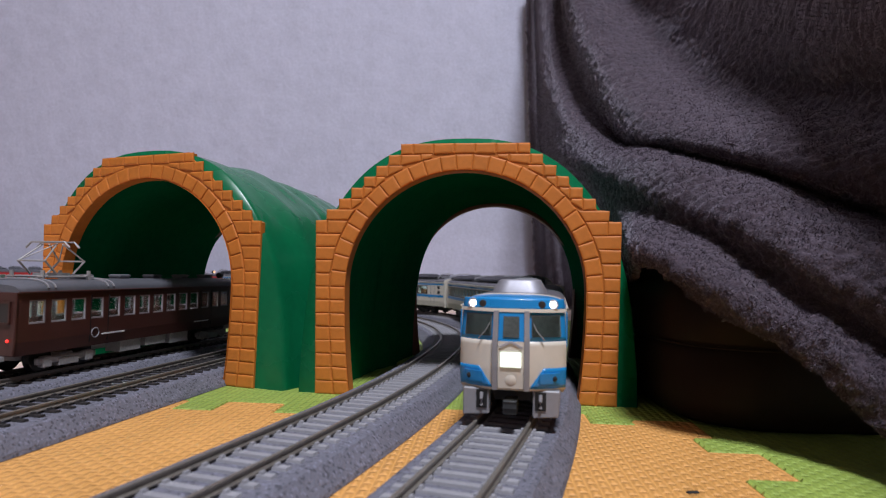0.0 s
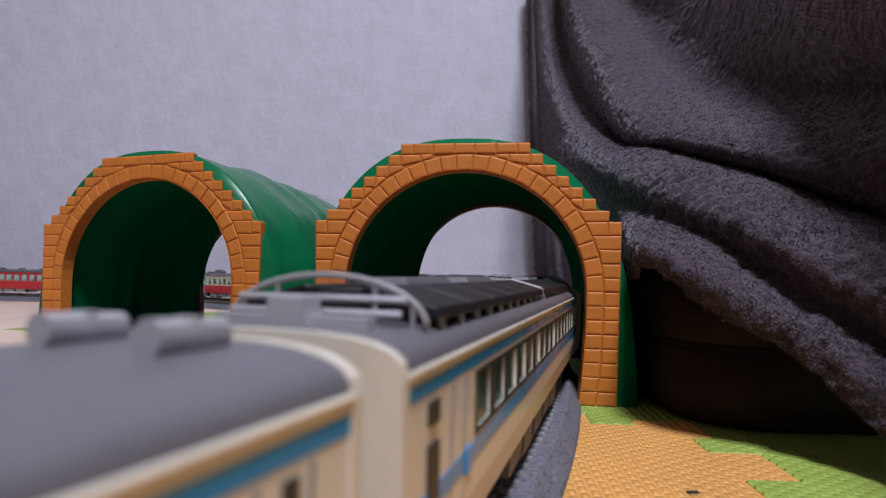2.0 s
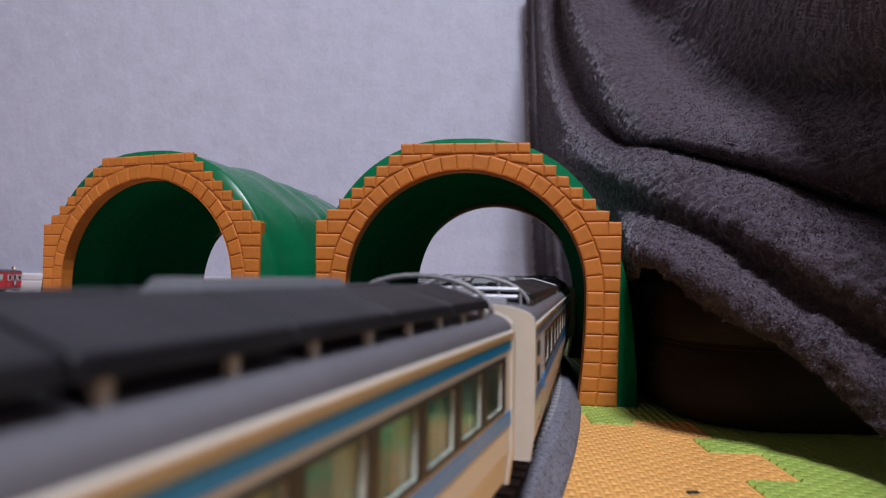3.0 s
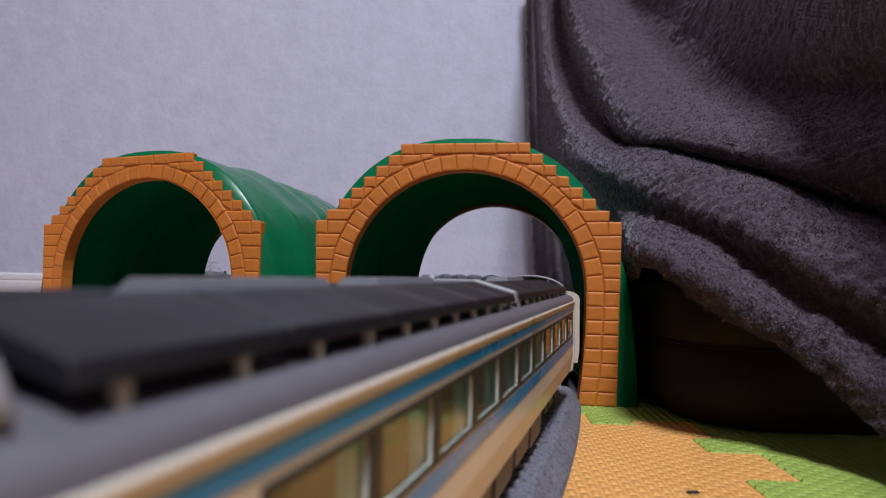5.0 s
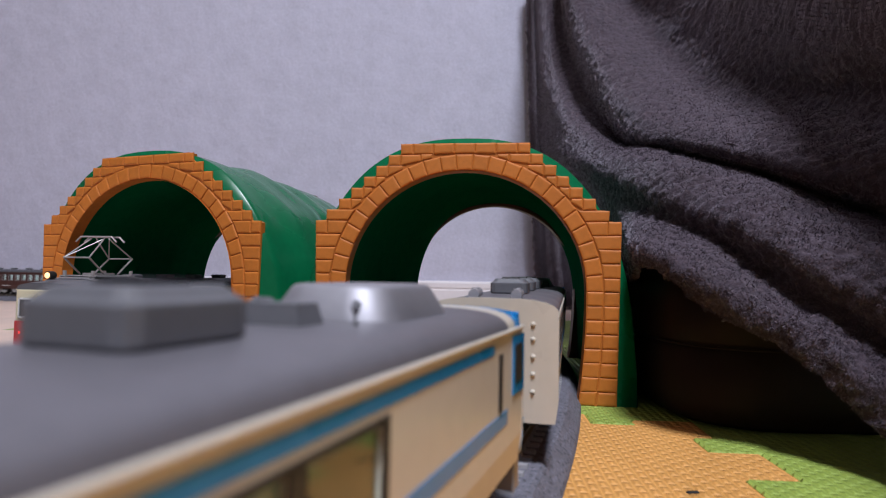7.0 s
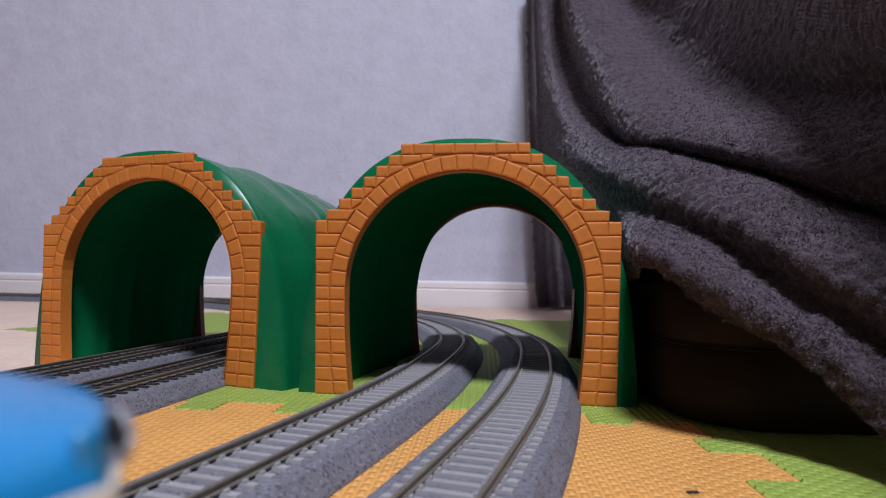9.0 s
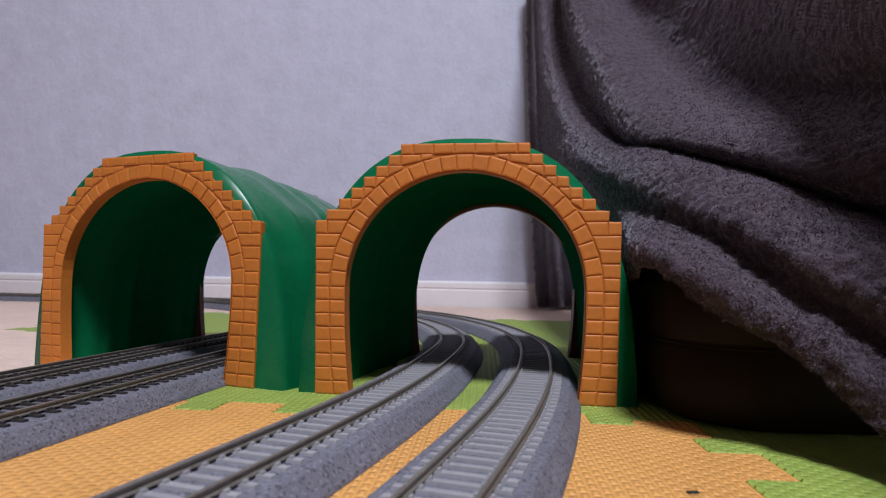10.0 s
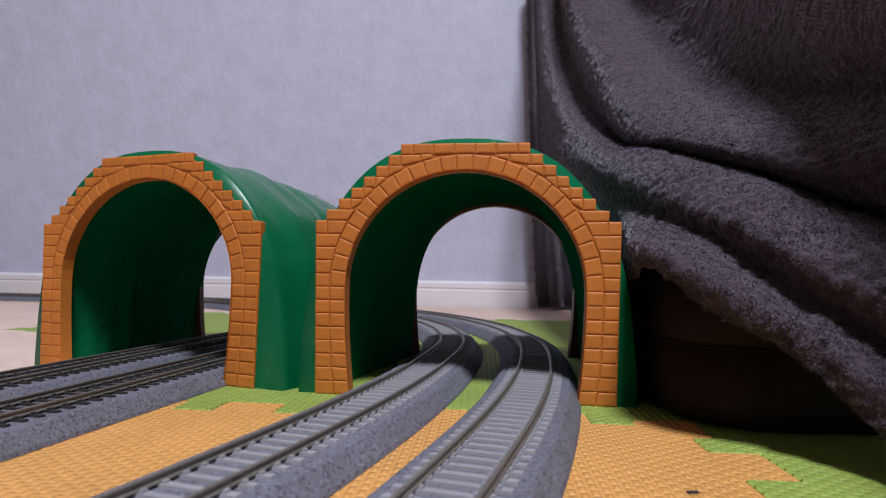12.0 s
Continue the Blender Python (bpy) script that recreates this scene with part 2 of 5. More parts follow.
def seam(i):
    h, n, pts = 0.0085, 12, []
    step = TS / n
    for k in range(n):
        s = 0.0 if k in (0, n - 1) else (h if (k + i) % 2 == 0 else -h)
        a, b = k * step, (k + 1) * step
        ia = 0.0 if k == 0 else 0.0022
        ib = 0.0 if k == n - 1 else 0.0022
        if s >= 0:
            pts += [(a - ia, s), (b + ib, s)]
        else:
            pts += [(a + ia, s), (b - ib, s)]
    return pts


def foam_mat(col, row, material, label):
    ox, oy = (col - 1) * TS, (row - 1) * TS
    bottom = [(ox + a, oy + d) for a, d in seam(row)]
    top = [(ox + a, oy + TS + d) for a, d in seam(row + 1)][::-1]
    left = [(ox + d, oy + a) for a, d in seam(col)][::-1]
    right = [(ox + TS + d, oy + a) for a, d in seam(col + 1)]
    g = 0.00025
    cx, cy = ox + TS / 2, oy + TS / 2
    outline = bottom[:] + right + top + left
    outline = [(x + (g if x < cx else -g), y + (g if y < cy else -g)) for x, y in outline]
    bm = bmesh.new()
    prism(bm, outline, -0.0100, 0.0, "z")
    rim = [e for e in bm.edges if all(abs(v.co.z) < 1e-6 for v in e.verts)]
    bmesh.ops.bevel(bm, geom=rim, offset=0.0008, segments=1, affect="EDGES")
    ob = link("foam_mat", bm, material)
    ob.matrix_basis = TURN0
    return tagged(ob, label, "play mat", "interlocking foam mats")


ORANGE_AT = {(0, 0), (0, -1), (1, -1), (-2, -1)}
GREEN_AT = {(0, 1), (0, 2), (1, 0), (1, 1), (1, 2), (-1, 2), (-1, -1), (2, 1), (-3, 0)}
for row in range(-2, 4):
    for col in range(-5, 4):
        if (col, row) in ORANGE_AT:
            foam_mat(col, row, M_ORANGE, "orange foam play mat with woven texture under the tracks")
        elif (col, row) in GREEN_AT:
            foam_mat(col, row, M_GREEN, "lime green foam play mat with woven texture under the tunnels")
        else:
            foam_mat(col, row, M_BEIGE, "pale beige foam play mat with woven texture")

# ------------------------------------------------------------ track plan
# A path is a run of lines and arcs, sampled every 5 mm: (x, y, heading).


def lay(x, y, heading, runs, step=0.005):
    """runs: (length, radius); radius 0 is straight, positive turns left."""
    pts = [(x, y, heading)]
    for length, radius in runs:
        n = max(1, round(abs(length) / step))
        d = length / n
        for _ in range(n):
            t = d / radius if radius else 0.0
            x += d * math.cos(heading + t / 2)
            y += d * math.sin(heading + t / 2)
            heading += t
            pts.append((x, y, heading))
    return pts


UP = math.pi / 2


def grey_line(x, off, sweep):
    """The two grey lines lie side by side: off is what the inner one's radii lack."""
    y = 0.466
    far = [((0.53 - off) * radians(28), 0.53 - off), ((0.60 - off) * radians(sweep - 28), 0.60 - off)]
    away = lay(x, y, UP, far + ([(1.3, 0.0)] if sweep >= 80 else []))
    near = [((0.52 - off) * radians(7.0), -(0.52 - off)), ((1.20 - off) * radians(10.5), -(1.20 - off)), ((4.0 - off) * radians(4), -(4.0 - off)), (2.5, 0.0)]
    back = lay(x, y, -UP, near)
    return [(a, b, h + math.pi) for a, b, h in away[::-1]] + back[1:]


PATH_A = grey_line(0.0677, 0.0, 84)
PATH_B = grey_line(0.0086, 0.0591, 66)
# dark-sleeper lines through the other tunnel
D_TURN = radians(10.4)


def dark_line(off, sweep):
    x, y = -0.1630 + off * math.cos(D_TURN), 0.4590 - off * math.sin(D_TURN)
    h = UP - D_TURN
    away = lay(x, y, h, [((0.47 + off) * (radians(sweep) + D_TURN), 0.47 + off)] + ([(1.2, 0.0)] if sweep >= 80 else []))
    back = lay(x, y, h + math.pi, [(0.26, 0.0), (0.30, -0.9 + off), (0.8, 0.0)])
    return [(a, b, g + math.pi) for a, b, g in away[::-1]] + [(a, b, g) for a, b, g in back[1:]]


PATH_D = dark_line(0.0, 85)
PATH_C = dark_line(0.0545, 62)


def walk_along(path, s, step=0.005):
    k = min(max(s / step, 0.0), len(path) - 1.001)
    i = int(k)
    f = k - i
    a, b = path[i], path[i + 1]
    return Vector((a[0] + (b[0] - a[0]) * f, a[1] + (b[1] - a[1]) * f, 0.0)), a[2] + (b[2] - a[2]) * f


def arc_to(path, y):
    """How far along the path its last crossing of y lies."""
    return max(i for i in range(len(path) - 1) if path[i][1] >= y) * 0.005


RAIL_Z, BED_Z = 0.0110, 0.0078


def strip_rows(path, outline):
    rows = []
    for x, y, h in path:
        c, s = math.cos(h), math.sin(h)
        rows.append([(x - s * a, y + c * a, z) for a, z in outline])
    return rows


def railway(name, path, sleeper_mat, label, bed=(0.0235, 0.0172), half=0.0145, pitch=0.0068, wide=0.0030, near=None):
    top = empty(name, label, "railway track", "model railway tracks")
    path2 = path[::2] + ([path[-1]] if (len(path) - 1) % 2 else [])
    bm = bmesh.new()
    w0, w1 = bed
    r2 = strip_rows(path2, [(-w0, 0.0002), (-w0 + 0.0006, 0.0016), (-w1 - 0.0012, BED_Z - 0.0007), (-w1, BED_Z), (w1, BED_Z), (w1 + 0.0012, BED_Z - 0.0007), (w0 - 0.0006, 0.0016), (w0, 0.0002)])
    sheet(bm, r2, closed=True)
    bmesh.ops.recalc_face_normals(bm, faces=bm.faces[:])
    part("roadbed", bm, M_BED, top, "speckled grey moulded ballast roadbed")
    for side in (1, -1):
        bm = bmesh.new()
        c = side * (0.00825 + 0.0006)
        prof = [(-0.0011, 0.0086), (-0.0011, 0.0090), (-0.0003, 0.0094), (-0.0003, 0.0101), (-0.0006, 0.0103), (-0.0006, 0.0109), (-0.0004, 0.0110), (0.0004, 0.0110), (0.0006, 0.0109), (0.0006, 0.0103), (0.0003, 0.0101), (0.0003, 0.0094), (0.0011, 0.0090), (0.0011, 0.0086)]
        sheet(bm, strip_rows(path2, [(c + a, z) for a, z in prof]), closed=True)
        bmesh.ops.recalc_face_normals(bm, faces=bm.faces[:])
        part("rail", bm, M_RAIL, top, "worn steel rail")
    # sleepers: the nearest are pieces of their own, the rest one mesh
    bm = bmesh.new()
    box(bm, -wide / 2, wide / 2, -half, half, BED_Z - 0.0005, 0.0086, taper=0.0003)
    for sd in (1, -1):
        for q in (1, -1):
            a = sd * 0.00885 + q * 0.0020
            box(bm, -0.0010, 0.0010, a - 0.0006, a + 0.0006, 0.0085, 0.0094, taper=0.0002)
    one = bpy.data.meshes.new("sleeper")
    bm.to_mesh(one)
    bm.free()
    one.materials.append(sleeper_mat)
    verts, faces = [], []
    base = [v.co.copy() for v in one.vertices]
    poly = [tuple(p.vertices) for p in one.polygons]
    n = int((len(path) - 1) * 0.005 / pitch)
    count = 0
    for k in range(n):
        p, h = walk_along(path, (k + 0.5) * pitch)
        m = pose(p.x, p.y, 0, 0, 0, math.degrees(h))
        if near and near[0] < p.y < near[1] and count < 120:
            ob = new("sleeper", one)
            ob.parent = top
            ob.matrix_basis = m
            count += 1
        else:
            o = len(verts)
            verts += [m @ v for v in base]
            faces += [tuple(i + o for i in f) for f in poly]
    me = bpy.data.meshes.new("sleeper_run")
    me.from_pydata(verts, [], faces)
    me.materials.append(sleeper_mat)
    ob = new("sleeper_run", me)
    ob.parent = top
    ob["kind"] = "stuff"
    return top


railway("curved_track", PATH_A, M_CONC, "grey curved model railway track with concrete sleepers on the mats", near=(0.03, 0.62))
railway("curved_track", PATH_B, M_CONC, "grey curved model railway track with concrete sleepers beside another", near=(0.03, 0.62))
railway("dark_track", PATH_C, M_WOOD, "model railway track with dark wooden sleepers on grey ballast", wide=0.0026, half=0.0150, near=(0.15, 0.60))
railway("dark_track", PATH_D, M_WOOD, "model railway track with dark wooden sleepers through the tunnel", wide=0.0026, half=0.0150, near=(0.15, 0.60))

# ------------------------------------------------------------ tunnels


def tunnel(front, rear, half, label, seed, swell):
    """A green plastic hill with an orange brick portal. front, rear: (x, y, turn) of the two mouths at floor level."""
    top = empty("toy_tunnel", label, "toy tunnel", "toy tunnels", pose(front[0], front[1], 0, 0, 0, front[2]))
    inv = top.matrix_basis.inverted()
    rm = inv @ pose(rear[0], rear[1], 0, 0, 0, rear[2])
    k = half / 0.0745
    # opening: upright sides that lean in a little at the foot, round arch above
    ow, oz, orad = 0.0585 * k, 0.0530, 0.0580

    def opening(d=0.0):
        pts = []
        for i in range(7):
            z = 0.053 * i / 6
            lean = 0.0035 * (1 - i / 6) ** 2
            pts.append((ow - lean + d, z))
        for i in range(1, 32):
            a = math.pi * i / 32
            pts.append(((ow + d) * math.cos(a), oz + (orad + d) * math.sin(a)))
        for i in range(6, -1, -1):
            z = 0.053 * i / 6
            lean = 0.0035 * (1 - i / 6) ** 2
            pts.append((-ow + lean - d, z))
        return pts

    # stepped outline of the portal
    steps, sx, sz = 7, 0.0062 * k, 0.00545
    outer = [(half * 0.975, 0.0), (half, 0.086)]
    for i in range(steps):
        x, z = half - i * sx, 0.086 + i * sz
        outer += [(x - sx, z), (x - sx, z + sz)]
    outer += [(-x, z) for x, z in outer[::-1]]
    op = opening()

    def slab(bm, y0, y1, m=None):
        """The plate: a skin between the outline and the opening."""
        def ang(p):
            return math.atan2(p[1] - 0.03, p[0])
        n = 120
        def at(line, t):
            # walk by share of length
            seg = [math.hypot(b[0] - a[0], b[1] - a[1]) for a, b in zip(line[:-1], line[1:])]
            d = t * sum(seg)
            for (a, b), s in zip(zip(line[:-1], line[1:]), seg):
                if d <= s + 1e-9:
                    f = d / s if s else 0
                    return (a[0] + (b[0] - a[0]) * f, a[1] + (b[1] - a[1]) * f)
                d -= s
            return line[-1]
        rings = []
        for i in range(n + 1):
            t = i / n
            o, q = at(outer, t), at(op, t)
            rings.append([(q[0], y0, q[1]), (o[0], y0, o[1]), (o[0], y1, o[1]), (q[0], y1, q[1])])
        if m:
            rings = [[m @ Vector(p) for p in r] for r in rings]
        sheet(bm, rings, closed=True)
        bmesh.ops.recalc_face_normals(bm, faces=bm.faces[:])

    bm = bmesh.new()
    slab(bm, 0.0, 0.0030)
    portal = part("portal", bm, M_JOINT, top, "orange brick-patterned plastic portal")
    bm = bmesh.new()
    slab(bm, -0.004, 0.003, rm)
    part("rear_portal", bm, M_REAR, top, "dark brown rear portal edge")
    # hollow reveal of the front mouth
    bm = bmesh.new()
    sheet(bm, [[(x, y, z) for x, z in opening(-0.0004)] for y in (-0.0008, 0.0062)])
    part("reveal", bm, M_BRICK, top)
    # bricks
    rng = random.Random(seed)

    def brick(pts):
        """One moulded brick on the face: a bevelled raised cushion over a four-sided outline."""
        cx, cz = sum(p[0] for p in pts) / 4, sum(p[1] for p in pts) / 4
        hgt = 0.00065 + rng.uniform(-0.00012, 0.00020)
        def inset(d):
            out = []
            for i in range(4):
                p, a, b = Vector(pts[i]), Vector(pts[i - 1]), Vector(pts[(i + 1) % 4])
                u, v = (a - p).normalized(), (b - p).normalized()
                out.append(p + (u + v) * d)
            return out
        g = 0.00016
        jig = [Vector((rng.uniform(-1, 1) * 0.0002, rng.uniform(-1, 1) * 0.0002)) for _ in range(4)]
        rows = []
        for d, y in ((g, 0.0004), (g, -hgt * 0.45), (g + 0.0004, -hgt * 0.85), (g + 0.0010, -hgt)):
            rows.append([(q[0] + j[0], y, q[1] + j[1]) for q, j in zip(inset(d), jig)])
        bm = bmesh.new()
        vs = sheet(bm, rows, closed=True)
        bm.faces.new(vs[-1])
        bmesh.ops.recalc_face_normals(bm, faces=bm.faces[:])
        ob = part("brick", bm, M_BRICK, portal)
        return ob

    ring = 0.0078
    ro, rz = ow + ring, orad + ring

    def leg(z):
        """Inner edge of the upright, which leans in at the foot."""
        return ow - 0.0035 * (1 - z / oz) ** 2 if z < oz else ow

    def ring_x(z):
        """Outer edge of the ring of wedge stones, and of its feet below."""
        if z <= oz:
            return leg(z) + ring
        return ro * math.sqrt(max(0.0, 1 - ((z - oz) / rz) ** 2))

    def ring_z(x):
        return oz + rz * math.sqrt(max(0.0, 1 - (x / ro) ** 2))

    # ring of wedge stones over the arch
    n = 25
    for i in range(n):
        t0, t1 = math.pi * i / n, math.pi * (i + 1) / n
        brick([((ow + d * (ro - ow)) * math.cos(t), oz + (orad + d * ring) * math.sin(t)) for t, d in ((t0, 0), (t0, 1), (t1, 1), (t1, 0))])
    for sd in (1, -1):
        # the ring's feet
        m = 8
        for i in range(m):
            z0, z1 = oz * i / m, oz * (i + 1) / m
            brick([(sd * leg(z0), z0), (sd * ring_x(z0), z0), (sd * ring_x(z1), z1), (sd * leg(z1), z1)])
        # courses beside the ring: along the uprights, then stepping in to the crown
        m = 13
        courses = [(0.086 * i / m, 0.086 * (i + 1) / m, half * (0.975 + 0.025 * i / m), half * (0.975 + 0.025 * (i + 1) / m)) for i in range(m)]
        courses += [(0.086 + i * sz, 0.086 + (i + 1) * sz, half - (i + 1) * sx + 0.0006, half - (i + 1) * sx + 0.0006) for i in range(steps)]
        for i, (z0, z1, xo0, xo1) in enumerate(courses[:-1]):
            lo0, lo1 = ring_x(z0) + 0.0002, ring_x(z1) + 0.0002
            flat = lo0 - lo1 > 0.004
            if flat:
                lo1 = ring_x(z1 - 0.0018)
            edge, x0, x1 = (0.0062 if i % 2 == 0 or i >= m else 0.0088), xo0, xo1
            if not flat and xo0 - lo0 < 0.0125:
                edge = 0.02
            while x1 - lo1 > 0.001:
                n0, n1 = xo0 - edge, xo1 - edge
                if n1 < lo1 + 0.0035:
                    n0, n1 = (lo1 if flat else lo0), lo1
                b0, b1 = z0, z0
                if flat:
                    b0, b1 = max(z0, ring_z(n0)), max(z0, ring_z(x0))
                brick([(sd * n0, b0), (sd * x0, b1), (sd * x1, z1), (sd * n1, z1)])
                x0, x1 = n0, n1
                edge += 0.0100
    # the row along the crown
    z0, z1, xo, _ = courses[-1]
    z0 = max(z0, oz + rz + 0.0001)
    inner = xo - 0.0062
    edges = [-xo] + [-inner + inner * 2 * i / 5 for i in range(6)] + [xo]
    for a, b in zip(edges[:-1], edges[1:]):
        brick([(a, z0), (b, z0), (b, z1), (a, z1)])
    # green shell, swept from mouth to mouth
    f_dir = Vector((0, 1, 0))
    r_dir = rm.to_3x3() @ Vector((0, 1, 0))
    r_pos = rm.translation
    length = r_pos.length
    outer_rows, inner_rows = [], []
    ns, na = 56, 72
    for i in range(ns + 1):
        t = i / ns
        p = (r_pos * (3 * t * t - 2 * t ** 3)) + f_dir * length * (t ** 3 - 2 * t * t + t) + r_dir * length * (t ** 3 - t * t)
        d = (f_dir * (1 - t) + r_dir * t).normalized()
        side = Vector((d.y, -d.x, 0))
        hump = math.sin(math.pi * t)
        ro, ri = [], []
        for j in range(na + 1):
            a = math.pi * j / na
            c, s = math.cos(a), math.sin(a)
            # wider skirt on the swollen side, with soft flutes running down it
            grow = 0.0025 + (swell[0] if c > 0 else swell[1]) * (0.50 + 0.50 * hump ** 0.8) * (1 - 0.62 * s)
            flute = (0.0016 * math.sin(t * 21 + seed + 1.5 * s) + 0.0060 * noise.noise(Vector((t * 13 + seed, s * 0.8, seed))) + 0.0016 * noise.noise(Vector((t * 34 + seed, s * 2.0, 1.0)))) * hump ** 0.5 * (1 - s * 0.55)
            lump = 0.0030 * noise.noise(Vector((t * 3.4 + seed, a * 1.7, seed * 0.7))) * hump + 0.0026 * noise.noise(Vector((t * 9 + seed, a * 4.0, 2.2))) * hump
            ww = half + grow + flute + lump
            zz = 0.0722 - 0.0022 * hump + lump
            ex = 0.80
            x = ww * (abs(c) ** ex) * (1 if c > 0 else -1)
            if s < 0.001:
                z = 0.0
            else:
                z = 0.0545 * min(1.0, s * 3.2) + zz * max(0.0, (s - 0.3125) / 0.6875) ** 0.90
            ro.append(p + side * x + Vector((0, 0, z)))
            iw = ow + 0.0022 + 0.0050 * (1 - t) ** 6 + (0.0065 * hump + 0.55 * flute) * (1 - 0.5 * s) + 0.0015 * math.sin(t * 13 + seed) * hump
            ih = orad + 0.0022 + 0.0040 * (1 - t) ** 6 + 0.004 * hump + 0.5 * lump
            xi = iw * (abs(c) ** 0.88) * (1 if c > 0 else -1)
            zi = 0.0 if s < 0.001 else 0.0525 * min(1.0, s * 3.2) + ih * max(0.0, (s - 0.3125) / 0.6875) ** 0.80
            ri.append(p + side * xi + Vector((0, 0, zi)))
        outer_rows.append(ro)
        inner_rows.append(ri)
    bm = bmesh.new()
    # start a little behind the plate's face
    sheet(bm, outer_rows)
    for e in (0, -1):
        sheet(bm, [outer_rows[e], inner_rows[e]])
    bmesh.ops.remove_doubles(bm, verts=bm.verts[:], dist=1e-6)
    bmesh.ops.translate(bm, verts=bm.verts[:], vec=(0, 0.0010, 0))
    bmesh.ops.recalc_face_normals(bm, faces=bm.faces[:])
    part("hill", bm, M_HILL, top, "glossy green moulded hill shell", smooth=True)
    bm = bmesh.new()
    sheet(bm, inner_rows)
    bmesh.ops.translate(bm, verts=bm.verts[:], vec=(0, 0.0010, 0))
    part("lining", bm, M_LINING, top, "dull dark green inside of the hill", smooth=True)
    # moulded seam rib over the crown
    bm = bmesh.new()
    ridge = [r[na // 2] + Vector((0, 0.0010, 0.0002)) for r in outer_rows]
    tube(bm, ridge[1:], 0.0007, 6)
    part("seam_rib", bm, M_HILL, top, smooth=True)
    return top


tunnel((0.0098, 0.2846, -7.6), (0.0395, 0.4390, 1.5), 0.0745, "orange brick portal toy tunnel with a green plastic hill", 3, (0.010, 0.009))
tunnel((-0.1685, 0.3300, -20.5), (-0.1405, 0.4950, -3.0), 0.0800, "orange brick portal toy tunnel with a fluted green hill", 8, (0.024, 0.004))

# ------------------------------------------------------------ bin, blanket, fleck
bm = bmesh.new()


def rounded(x0, x1, y0, y1, r, n=7):
    pts = []
    for cx, cy, a in ((x1 - r, y1 - r, 0), (x0 + r, y1 - r, 90), (x0 + r, y0 + r, 180), (x1 - r, y0 + r, 270)):
        for i in range(n + 1):
            t = radians(a + 90 * i / n)
            pts.append((cx + r * math.cos(t), cy + r * math.sin(t)))
    return pts


bin_top = empty("storage_bin", "dark brown glossy plastic storage bin half covered by the blanket", "storage bin")
rows = []
for inset, z in ((0.006, 0.0), (0.001, 0.003), (0.0, 0.010), (0.0, 0.030), (0.0016, 0.0315), (0.0016, 0.0335), (0.0, 0.035), (0.0005, 0.056), (0.0035, 0.058), (0.0035, 0.066), (0.006, 0.068)):
    rows.append([(x, y, z) for x, y in rounded(0.098 + inset, 0.40 - inset, 0.2285 + inset, 0.34 - inset, 0.034)])
vs = sheet(bm, rows, closed=True)
bm.faces.new(vs[-1])
bm.faces.new(vs[0][::-1])
bmesh.ops.recalc_face_normals(bm, faces=bm.faces[:])
part("body", bm, M_BIN, bin_top, smooth=True)
bm = bmesh.new()
tube(bm, [(x, y, 0.0325) for x, y in rounded(0.0985, 0.3995, 0.2290, 0.3395, 0.0335)], 0.0005, 6, True)
part("moulded_rim", bm, M_BIN, bin_top, smooth=True)


def catmull(pts, t):
    n = len(pts) - 1
    k = min(int(t * n), n - 1)
    f = t * n - k
    p = [Vector(pts[max(0, min(n, k + d))]) for d in (-1, 0, 1, 2)]
    return 0.5 * ((2 * p[1]) + (p[2] - p[0]) * f + (2 * p[0] - 5 * p[1] + 4 * p[2] - p[3]) * f * f + (3 * p[1] - p[0] - 3 * p[2] + p[3]) * f ** 3)


def fleece():
    m = mat("grey_fleece", (0.064, 0.047, 0.061), rough=0.95, vary=0.25, scale=40, bump=0.8, bump_scale=900)
    b = m.node_tree.nodes["Principled BSDF"]
    b.inputs["Sheen Weight"].default_value = 0.6
    b.inputs["Sheen Roughness"].default_value = 0.5
    b.inputs["Sheen Tint"].default_value = (0.75, 0.68, 0.8, 1)
    b.inputs["Specular IOR Level"].default_value = 0.15
    return m


M_FLEECE = fleece()
# Each row's last two points are added out of view to shade the mat.
HEM = [(0.146, 0.980, 0.586), (0.141, 0.900, 0.364), (0.131, 0.780, 0.221), (0.125, 0.450, 0.060), (0.088, 0.262, 0.066), (0.096, 0.214, 0.050), (0.118, 0.198, 0.035), (0.133, 0.172, 0.011), (0.126, 0.130, 0.004), (0.155, 0.040, 0.003)]
SKIRT = [(0.145, 0.970, 0.581), (0.139, 0.880, 0.366), (0.129, 0.750, 0.226), (0.122, 0.440, 0.095), (0.085, 0.262, 0.076), (0.091, 0.213, 0.064), (0.116, 0.196, 0.046), (0.133, 0.172, 0.026), (0.126, 0.130, 0.017), (0.150, 0.040, 0.020)]
CREASE = [(0.143, 0.950, 0.570), (0.137, 0.850, 0.364), (0.125, 0.700, 0.225), (0.108, 0.450, 0.140), (0.105, 0.315, 0.096), (0.112, 0.255, 0.079), (0.127, 0.214, 0.058), (0.144, 0.186, 0.037), (0.136, 0.140, 0.025), (0.155, 0.040, 0.040)]
ROLL = [(0.136, 0.880, 0.533), (0.129, 0.780, 0.347), (0.122, 0.640, 0.223), (0.105, 0.420, 0.144), (0.104, 0.305, 0.109), (0.113, 0.242, 0.088), (0.125, 0.205, 0.070), (0.141, 0.182, 0.053), (0.134, 0.138, 0.040), (0.150, 0.040, 0.060)]
